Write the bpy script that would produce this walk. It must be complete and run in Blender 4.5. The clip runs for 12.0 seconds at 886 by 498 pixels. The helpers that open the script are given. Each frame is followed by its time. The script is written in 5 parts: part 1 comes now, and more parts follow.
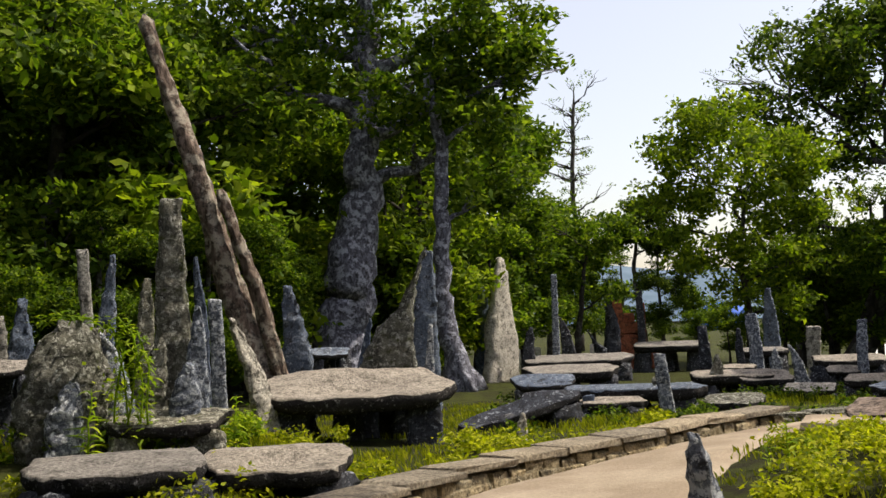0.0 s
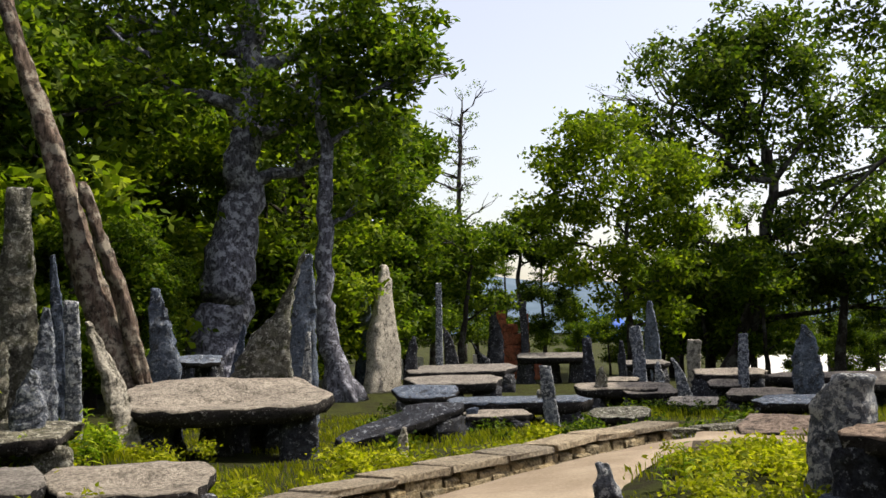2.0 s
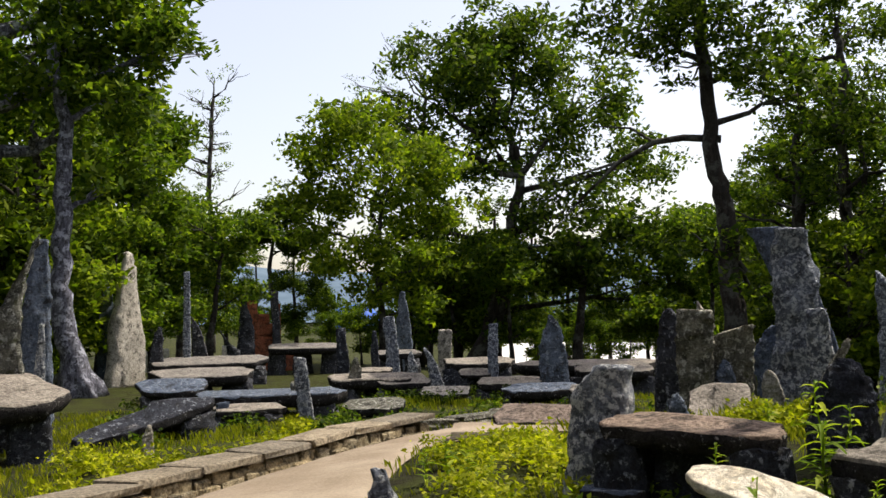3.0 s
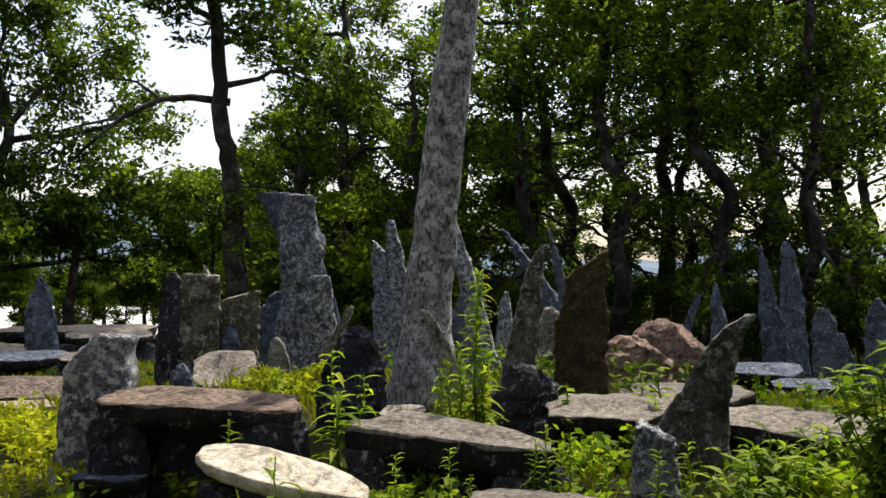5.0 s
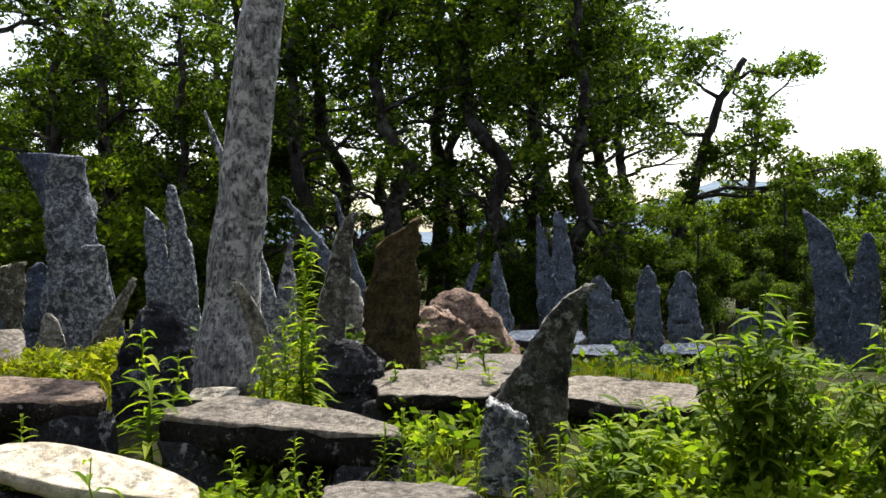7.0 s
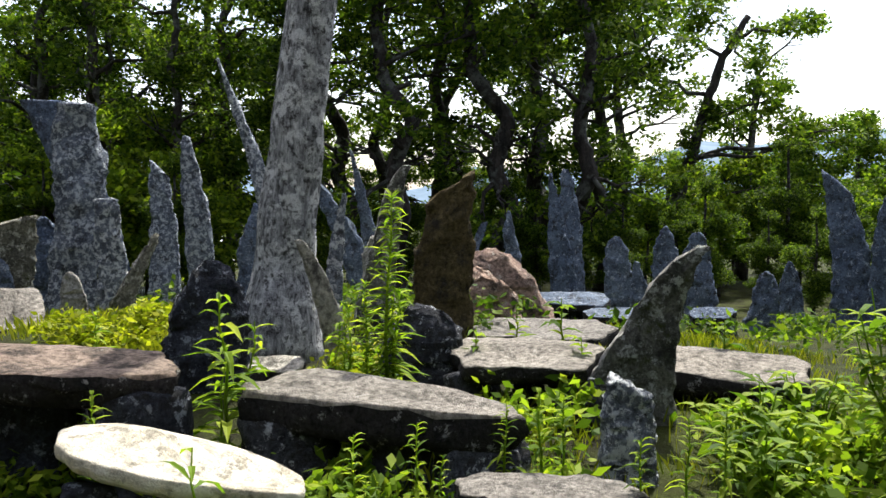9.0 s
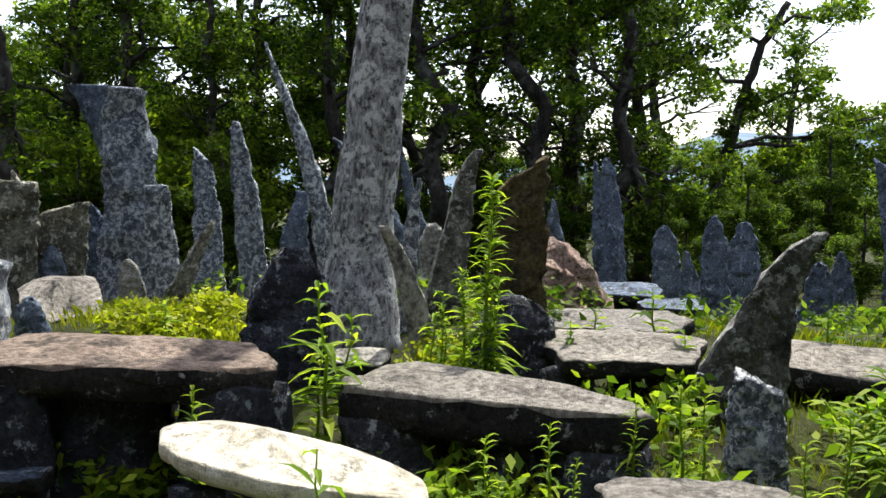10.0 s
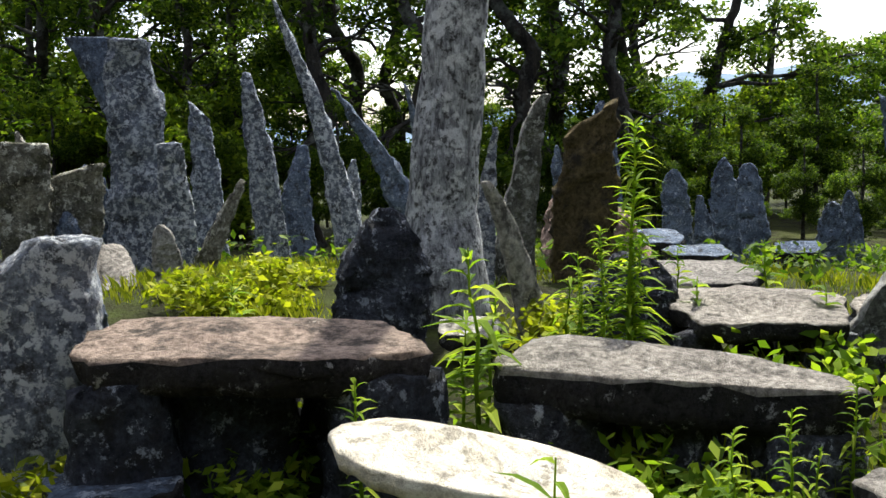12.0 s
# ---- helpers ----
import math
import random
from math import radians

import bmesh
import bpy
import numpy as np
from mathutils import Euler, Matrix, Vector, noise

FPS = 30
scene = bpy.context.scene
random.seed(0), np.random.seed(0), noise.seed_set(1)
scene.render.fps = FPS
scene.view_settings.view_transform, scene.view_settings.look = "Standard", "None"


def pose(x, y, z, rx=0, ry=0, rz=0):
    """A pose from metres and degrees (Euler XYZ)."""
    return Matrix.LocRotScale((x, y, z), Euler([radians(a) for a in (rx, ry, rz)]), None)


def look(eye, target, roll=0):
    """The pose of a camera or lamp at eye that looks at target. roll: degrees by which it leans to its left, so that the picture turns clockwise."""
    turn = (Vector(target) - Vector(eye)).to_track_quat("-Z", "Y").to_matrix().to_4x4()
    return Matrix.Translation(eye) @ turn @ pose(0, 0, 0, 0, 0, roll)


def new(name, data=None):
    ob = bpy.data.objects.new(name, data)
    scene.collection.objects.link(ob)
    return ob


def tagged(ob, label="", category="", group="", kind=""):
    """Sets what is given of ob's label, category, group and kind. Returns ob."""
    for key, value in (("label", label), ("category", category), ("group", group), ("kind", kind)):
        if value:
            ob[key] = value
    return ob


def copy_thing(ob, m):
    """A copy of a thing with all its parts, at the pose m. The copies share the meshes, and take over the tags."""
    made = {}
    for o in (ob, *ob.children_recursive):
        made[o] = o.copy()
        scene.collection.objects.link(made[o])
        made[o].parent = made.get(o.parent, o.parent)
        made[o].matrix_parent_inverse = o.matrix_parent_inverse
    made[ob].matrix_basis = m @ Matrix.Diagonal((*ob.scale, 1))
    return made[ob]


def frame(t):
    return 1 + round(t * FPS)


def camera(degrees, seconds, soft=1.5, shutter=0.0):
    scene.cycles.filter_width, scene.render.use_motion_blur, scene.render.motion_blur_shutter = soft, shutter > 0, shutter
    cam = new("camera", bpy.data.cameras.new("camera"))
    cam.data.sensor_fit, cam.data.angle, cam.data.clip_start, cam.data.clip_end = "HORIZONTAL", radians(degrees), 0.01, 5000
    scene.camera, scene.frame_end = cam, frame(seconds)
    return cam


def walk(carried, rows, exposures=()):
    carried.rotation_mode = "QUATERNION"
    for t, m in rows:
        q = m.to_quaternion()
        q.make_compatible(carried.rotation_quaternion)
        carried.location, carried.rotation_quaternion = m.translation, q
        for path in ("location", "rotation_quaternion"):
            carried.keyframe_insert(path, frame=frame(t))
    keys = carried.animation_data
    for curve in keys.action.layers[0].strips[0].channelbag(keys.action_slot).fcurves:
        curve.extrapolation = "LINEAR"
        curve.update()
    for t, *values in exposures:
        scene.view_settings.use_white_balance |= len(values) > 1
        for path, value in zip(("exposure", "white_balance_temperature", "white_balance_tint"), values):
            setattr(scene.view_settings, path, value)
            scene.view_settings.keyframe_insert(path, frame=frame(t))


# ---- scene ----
cam = camera(46.00, 12.0)
PATH = [
    (0, pose(0.000, -0.000, 1.595, 94.23, 2.22, -0.00)),
    (0.5, pose(0.008, 0.239, 1.592, 94.48, 2.32, -0.58)),
    (1, pose(0.031, 0.467, 1.580, 94.69, 2.12, -1.03)),
    (1.5, pose(0.047, 0.658, 1.595, 94.63, 1.73, -2.84)),
    (2, pose(0.059, 0.838, 1.591, 94.52, 1.35, -6.40)),
    (2.5, pose(0.057, 1.113, 1.587, 94.28, 1.41, -12.99)),
    (3, pose(0.058, 1.257, 1.611, 93.63, 1.45, -20.02)),
    (3.5, pose(0.090, 1.415, 1.604, 93.04, 1.55, -28.45)),
    (5.5, pose(0.372, 2.007, 1.616, 90.77, -0.14, -51.68)),
    (6, pose(0.381, 2.167, 1.625, 90.28, -0.15, -56.00)),
    (6.5, pose(0.422, 2.328, 1.621, 89.90, 0.03, -59.20)),
    (7, pose(0.514, 2.536, 1.599, 89.58, 0.26, -60.18)),
    (9, pose(0.759, 3.417, 1.581, 87.31, -0.34, -61.40)),
    (9.5, pose(0.793, 3.638, 1.571, 86.97, -0.56, -61.03)),
    (10, pose(0.852, 3.915, 1.542, 86.77, -0.43, -60.16)),
    (10.5, pose(0.923, 4.152, 1.553, 86.53, -0.21, -59.78)),
    (11, pose(0.938, 4.386, 1.566, 86.05, 0.18, -60.15)),
    (11.5, pose(0.980, 4.647, 1.538, 85.31, 0.79, -61.03)),
    (12, pose(0.992, 4.870, 1.559, 83.95, 1.25, -62.42)),
]
walk(cam, PATH, exposures=[(0.0, 0.28, 6800, 12), (3.5, 0.28, 6600, 12), (6.0, 0.48, 6400, 12), (7.0, 0.72, 6300, 11), (9.0, 0.98, 6050, 9), (12.0, 0.98, 5980, 8)])

# ---- daylight ----
SUN_AZ, SUN_EL = 80.0, 57.0
world = bpy.data.worlds.new("sky")
scene.world = world
world.use_nodes = True
wn = world.node_tree.nodes
sky = wn.new("ShaderNodeTexSky")
sky.sky_type, sky.sun_disc = "NISHITA", False
sky.sun_elevation, sky.sun_rotation = radians(SUN_EL), radians(SUN_AZ)
sky.dust_density, sky.air_density, sky.ozone_density = 2.6, 1.0, 1.6
wn["Background"].inputs["Strength"].default_value = 0.15
haze = wn.new("ShaderNodeMix")  # a thin white veil of high cloud over the whole sky
haze.data_type, haze.blend_type = "RGBA", "ADD"
haze.inputs["Factor"].default_value = 1.0
haze.inputs["B"].default_value = (1.9, 1.52, 1.1, 1)
world.node_tree.links.new(sky.outputs["Color"], haze.inputs["A"])
world.node_tree.links.new(haze.outputs["Result"], wn["Background"].inputs["Color"])
sun = new("sun", bpy.data.lights.new("sun", "SUN"))
sun.data.energy, sun.data.angle, sun.data.color = 5.0, radians(0.6), (1.0, 0.94, 0.82)
a, e = radians(SUN_AZ), radians(SUN_EL)
sun.matrix_world = look((math.sin(a) * math.cos(e) * 60, math.cos(a) * math.cos(e) * 60, math.sin(e) * 60), (0, 0, 0))


# ---- materials ----
def node_mat(name, rough=0.85):
    m = bpy.data.materials.new(name)
    m.use_nodes = True
    b = m.node_tree.nodes["Principled BSDF"]
    b.inputs["Roughness"].default_value = rough
    b.inputs["Specular IOR Level"].default_value = 0.1
    return m, m.node_tree.nodes, m.node_tree.links, b


def noise_node(n, l, vec, scale, detail=4.0, rough=0.6):
    t = n.new("ShaderNodeTexNoise")
    t.inputs["Scale"].default_value, t.inputs["Detail"].default_value, t.inputs["Roughness"].default_value = scale, detail, rough
    l.new(vec, t.inputs["Vector"])
    return t.outputs["Fac"]


def ramp_node(n, l, fac, lo, hi, c0=(0, 0, 0), c1=(1, 1, 1)):
    r = n.new("ShaderNodeValToRGB")
    r.color_ramp.elements[0].position, r.color_ramp.elements[1].position = lo, hi
    r.color_ramp.elements[0].color, r.color_ramp.elements[1].color = (*c0, 1), (*c1, 1)
    l.new(fac, r.inputs["Fac"])
    return r.outputs["Color"]


def mix_node(n, l, fac, c0, c1, kind="MIX"):
    x = n.new("ShaderNodeMix")
    x.data_type, x.blend_type = "RGBA", kind
    for sock, val in ((x.inputs["Factor"], fac), (x.inputs["A"], c0), (x.inputs["B"], c1)):
        if isinstance(val, bpy.types.NodeSocket):
            l.new(val, sock)
        elif isinstance(val, tuple):
            sock.default_value = (*val, 1)
        else:
            sock.default_value = val
    return x.outputs["Result"]


def bump_node(n, l, b, height, strength, dist=0.02):
    u = n.new("ShaderNodeBump")
    u.inputs["Strength"].default_value, u.inputs["Distance"].default_value = strength, dist
    l.new(height, u.inputs["Height"])
    l.new(u.outputs["Normal"], b.inputs["Normal"])


def stone_mat(name, c0, c1, lichen_col, lichen_at, moss_at, grain=1.0, stain=0.85):
    """Weathered stone: broad stains, grain, pale lichen blotches and patches of moss."""
    m, n, l, b = node_mat(name, 0.9)
    geo = n.new("ShaderNodeNewGeometry").outputs["Position"]
    big = noise_node(n, l, geo, 2.3 * grain, 5, 0.65)
    fine = noise_node(n, l, geo, 26 * grain, 6, 0.7)
    col = mix_node(n, l, ramp_node(n, l, big, 0.35, 0.68), c0, c1)
    col = mix_node(n, l, 0.7, col, ramp_node(n, l, fine, 0.34, 0.66, (0.12, 0.12, 0.12), (1.7, 1.7, 1.7)), "MULTIPLY")
    dirt = noise_node(n, l, geo, 5.5 * grain, 8, 0.75)
    col = mix_node(n, l, ramp_node(n, l, dirt, 0.5, 0.62, (0, 0, 0), (stain, stain, stain)), col, (0.035, 0.033, 0.03))
    spots = noise_node(n, l, geo, 9 * grain, 9, 0.78)
    col = mix_node(n, l, ramp_node(n, l, spots, lichen_at, lichen_at + 0.05), col, lichen_col)
    moss = noise_node(n, l, geo, 3.7 * grain, 7, 0.7)
    col = mix_node(n, l, ramp_node(n, l, moss, moss_at, moss_at + 0.12), col, (0.055, 0.065, 0.014))
    info = n.new("ShaderNodeObjectInfo").outputs["Random"]
    col = mix_node(n, l, 1.0, col, ramp_node(n, l, info, 0.0, 1.0, (0.75, 0.77, 0.8), (1.2, 1.16, 1.08)), "MULTIPLY")
    l.new(col, b.inputs["Base Color"])
    bump_node(n, l, b, mix_node(n, l, 0.6, fine, spots), 1.0, 0.1)
    return m


slab = stone_mat("slab_stone", (0.27, 0.245, 0.215), (0.38, 0.345, 0.3), (0.46, 0.43, 0.39), 0.62, 0.7, 1.0, 0.6)
redslab = stone_mat("brown_slab_stone", (0.22, 0.17, 0.14), (0.35, 0.275, 0.225), (0.42, 0.38, 0.33), 0.62, 0.74)
white = stone_mat("whitish_slab_stone", (0.54, 0.49, 0.39), (0.68, 0.63, 0.52), (0.74, 0.71, 0.62), 0.5, 0.8, 0.5, 0.12)
pale = stone_mat("pale_stone", (0.36, 0.34, 0.3), (0.55, 0.52, 0.46), (0.58, 0.55, 0.48), 0.57, 0.7)
lichen = stone_mat("lichened_stone", (0.1, 0.115, 0.15), (0.27, 0.3, 0.355), (0.6, 0.63, 0.66), 0.5, 0.68, 1.8)
bluestone = stone_mat("blue_grey_stone", (0.09, 0.115, 0.165), (0.19, 0.23, 0.3), (0.4, 0.44, 0.5), 0.56, 0.68, 1.3)
mossy = stone_mat("mossy_stone", (0.08, 0.08, 0.065), (0.28, 0.27, 0.22), (0.5, 0.5, 0.44), 0.53, 0.56, 1.6)
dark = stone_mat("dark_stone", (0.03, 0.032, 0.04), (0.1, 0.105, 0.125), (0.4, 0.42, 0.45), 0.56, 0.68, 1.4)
brown = stone_mat("brown_stone", (0.11, 0.085, 0.04), (0.18, 0.135, 0.06), (0.25, 0.21, 0.12), 0.62, 0.6)
redstone = stone_mat("reddish_stone", (0.22, 0.155, 0.13), (0.36, 0.26, 0.21), (0.48, 0.43, 0.38), 0.58, 0.72)
rust = stone_mat("rust_red_stone", (0.34, 0.1, 0.05), (0.5, 0.19, 0.1), (0.5, 0.4, 0.33), 0.66, 0.8)
whitewash = stone_mat("whitewashed_plaster", (0.68, 0.66, 0.62), (0.8, 0.78, 0.75), (0.6, 0.57, 0.5), 0.68, 0.85, 0.3, 0.2)
# broken, lichened edge stone, with the slabs' shaded sides painted in near black
shaded_edge_stone = stone_mat("broken_edge_painted_shade", (0.02, 0.019, 0.02), (0.06, 0.055, 0.055), (0.34, 0.33, 0.33), 0.58, 0.7, 1.6)
wallstone = stone_mat("walling_stone", (0.25, 0.2, 0.12), (0.48, 0.4, 0.26), (0.55, 0.48, 0.34), 0.57, 0.62)
kerbtop = stone_mat("tan_kerb_coping", (0.3, 0.255, 0.19), (0.42, 0.36, 0.27), (0.5, 0.45, 0.36), 0.64, 0.72, 1.0, 0.4)


def path_mat():
    m, n, l, b = node_mat("trodden_path", 0.92)
    geo = n.new("ShaderNodeNewGeometry").outputs["Position"]
    big, fine = noise_node(n, l, geo, 0.9, 5), noise_node(n, l, geo, 34, 5, 0.7)
    col = mix_node(n, l, ramp_node(n, l, big, 0.4, 0.65), (0.24, 0.19, 0.135), (0.35, 0.29, 0.215))
    col = mix_node(n, l, 0.5, col, ramp_node(n, l, fine, 0.3, 0.7, (0.5, 0.5, 0.5), (1.3, 1.3, 1.3)), "MULTIPLY")
    l.new(col, b.inputs["Base Color"])
    bump_node(n, l, b, fine, 0.6, 0.02)
    return m


def turf_mat():
    m, n, l, b = node_mat("weedy_turf", 0.95)
    geo = n.new("ShaderNodeNewGeometry").outputs["Position"]
    big, mid, fine = noise_node(n, l, geo, 0.35, 4), noise_node(n, l, geo, 2.2, 5, 0.7), noise_node(n, l, geo, 30, 5, 0.7)
    col = mix_node(n, l, ramp_node(n, l, mid, 0.38, 0.64), (0.02, 0.017, 0.009), (0.055, 0.068, 0.011))
    col = mix_node(n, l, ramp_node(n, l, big, 0.5, 0.72), col, (0.055, 0.062, 0.012))
    col = mix_node(n, l, 0.6, col, ramp_node(n, l, fine, 0.3, 0.7, (0.35, 0.35, 0.35), (1.5, 1.5, 1.5)), "MULTIPLY")
    l.new(col, b.inputs["Base Color"])
    bump_node(n, l, b, fine, 1.0, 0.06)
    return m


def leaf_mat(name, c0, c1, c2, glow=0.35):
    """Leaves: three greens picked leaf by leaf, with light shining through."""
    m, n, l, b = node_mat(name, 0.6)
    geo = n.new("ShaderNodeNewGeometry")
    r = n.new("ShaderNodeValToRGB")
    r.color_ramp.elements[0].color, r.color_ramp.elements[1].color = (*c0, 1), (*c2, 1)
    r.color_ramp.elements.new(0.55).color = (*c1, 1)
    l.new(geo.outputs["Random Per Island"], r.inputs["Fac"])
    patch = noise_node(n, l, geo.outputs["Position"], 0.55, 3)
    col = mix_node(n, l, 0.6, r.outputs["Color"], ramp_node(n, l, patch, 0.35, 0.68, (0.5, 0.55, 0.5), (1.45, 1.4, 1.2)), "MULTIPLY")
    l.new(col, b.inputs["Base Color"])
    t = n.new("ShaderNodeBsdfTranslucent")
    l.new(mix_node(n, l, 1.0, col, (1.25, 1.35, 0.55), "MULTIPLY"), t.inputs["Color"])
    x = n.new("ShaderNodeMixShader")
    x.inputs["Fac"].default_value = glow
    l.new(b.outputs["BSDF"], x.inputs[1])
    l.new(t.outputs["BSDF"], x.inputs[2])
    l.new(x.outputs["Shader"], n["Material Output"].inputs["Surface"])
    return m


def bark_mat(name, c0, c1, patchy, scale=1.0):
    m, n, l, b = node_mat(name, 0.9)
    tc = n.new("ShaderNodeTexCoord").outputs["Object"]
    mp = n.new("ShaderNodeMapping")
    mp.inputs["Scale"].default_value = (scale * 3, scale * 3, scale * 0.8)
    l.new(tc, mp.inputs["Vector"])
    furrow = noise_node(n, l, mp.outputs["Vector"], 4.0, 7, 0.7)
    blot = noise_node(n, l, tc, 3.4 * scale, 5, 0.65)
    fine = noise_node(n, l, tc, 28 * scale, 5, 0.7)
    col = mix_node(n, l, ramp_node(n, l, furrow, 0.38, 0.62), c0, c1)
    col = mix_node(n, l, ramp_node(n, l, blot, 0.5, 0.57), col, patchy)
    crack = noise_node(n, l, tc, 7 * scale, 8, 0.8)
    col = mix_node(n, l, ramp_node(n, l, crack, 0.53, 0.58, (0, 0, 0), (0.9, 0.9, 0.9)), col, (0.03, 0.028, 0.026))
    col = mix_node(n, l, 0.5, col, ramp_node(n, l, fine, 0.3, 0.7, (0.4, 0.4, 0.4), (1.4, 1.4, 1.4)), "MULTIPLY")
    l.new(col, b.inputs["Base Color"])
    bump_node(n, l, b, mix_node(n, l, 0.4, furrow, fine), 1.0, 0.06)
    return m


path_dirt, turf = path_mat(), turf_mat()
leaf_dark = leaf_mat("dark_green_leaves", (0.014, 0.03, 0.004), (0.05, 0.088, 0.01), (0.17, 0.225, 0.025), 0.52)
leaf_mid = leaf_mat("mid_green_leaves", (0.022, 0.048, 0.005), (0.085, 0.145, 0.012), (0.21, 0.27, 0.026), 0.5)
leaf_bright = leaf_mat("bright_green_leaves", (0.045, 0.08, 0.006), (0.13, 0.195, 0.012), (0.3, 0.36, 0.028), 0.52)
leaf_weed = leaf_mat("weed_leaves", (0.07, 0.13, 0.01), (0.19, 0.28, 0.018), (0.38, 0.44, 0.035), 0.5)
leaf_shrub = leaf_mat("shrub_leaves", (0.06, 0.11, 0.012), (0.15, 0.24, 0.02), (0.33, 0.4, 0.035), 0.5)
grass_mat = leaf_mat("grass_blades", (0.1, 0.135, 0.006), (0.27, 0.3, 0.011), (0.44, 0.43, 0.028), 0.45)
bark_grey = bark_mat("pale_grey_bark", (0.1, 0.1, 0.105), (0.52, 0.52, 0.52), (0.7, 0.7, 0.69), 2.6)
bark_blue = bark_mat("blue_grey_bark", (0.04, 0.04, 0.05), (0.2, 0.2, 0.24), (0.4, 0.41, 0.47), 1.3)
bark_dark = bark_mat("dark_bark", (0.016, 0.014, 0.012), (0.055, 0.046, 0.038), (0.1, 0.1, 0.085), 0.5)
bark_brown = bark_mat("weathered_log_wood", (0.04, 0.028, 0.02), (0.22, 0.165, 0.13), (0.33, 0.29, 0.23), 1.1)


def plain_mat(name, c0, c1, scale, rough=0.8):
    m, n, l, b = node_mat(name, rough)
    geo = n.new("ShaderNodeNewGeometry").outputs["Position"]
    l.new(mix_node(n, l, ramp_node(n, l, noise_node(n, l, geo, scale, 6), 0.35, 0.65), c0, c1), b.inputs["Base Color"])
    return m


# distance haze is painted into the hills as a blue tint
hill_mat = plain_mat("haze_tinted_far_hill", (0.07, 0.11, 0.15), (0.12, 0.17, 0.22), 0.02)
field_mat = plain_mat("pale_sunlit_field", (0.5, 0.5, 0.46), (0.66, 0.66, 0.62), 0.2)
tarp_mat = plain_mat("blue_tarpaulin", (0.03, 0.1, 0.42), (0.05, 0.15, 0.55), 1.5, 0.5)


# ---- mesh helpers ----
def mesh_ob(name, verts, faces, mat, parent=None, label="", smooth=False):
    me = bpy.data.meshes.new(name)
    me.from_pydata([tuple(v) for v in verts], [], [tuple(f) for f in faces])
    me.materials.append(mat)
    if smooth:
        me.polygons.foreach_set("use_smooth", [True] * len(me.polygons))
    me.update()
    ob = new(name, me)
    ob.parent = parent
    if label:
        tagged(ob, label)
    return ob


def thing(name, x, y, z, yaw, label, category, group=""):
    ob = new(name)
    ob.empty_display_size = 0.2
    ob.matrix_world = pose(x, y, z, 0, 0, yaw)
    return tagged(ob, label, category, group)


def ground_z(x, y):
    bank = 0.6 * math.exp(-((x - 7) ** 2 / 16 + (y - 8.5) ** 2 / 32)) + 0.5 * math.exp(-((x + 4.5) ** 2 / 6 + (y - 13) ** 2 / 8))
    return bank - 0.09 * max(0.0, min(x, 26) - 12) - 0.014 * max(0.0, min(y, 60) - 10)


def rings(loops, cap_top=True, cap_bottom=True):
    """Faces that join loops of equal count, one above another."""
    k = len(loops[0])
    verts = [v for loop in loops for v in loop]
    faces = [(i * k + j, i * k + (j + 1) % k, (i + 1) * k + (j + 1) % k, (i + 1) * k + j) for i in range(len(loops) - 1) for j in range(k)]
    if cap_bottom:
        faces.append(tuple(range(k - 1, -1, -1)))
    if cap_top:
        faces.append(tuple(range((len(loops) - 1) * k, len(loops) * k)))
    return verts, faces


def rough(v, seed, size, amount):
    p = Vector(v) / size + Vector((seed * 7.3, seed * 3.1, seed * 1.7))
    d = 0.8 * noise.noise_vector(p) + 0.6 * noise.noise_vector(p * 2.3) + 0.55 * noise.noise_vector(p * 5.1) + 0.3 * noise.noise_vector(p * 9.7)
    return Vector(v) + d * amount


COUNT = [0]


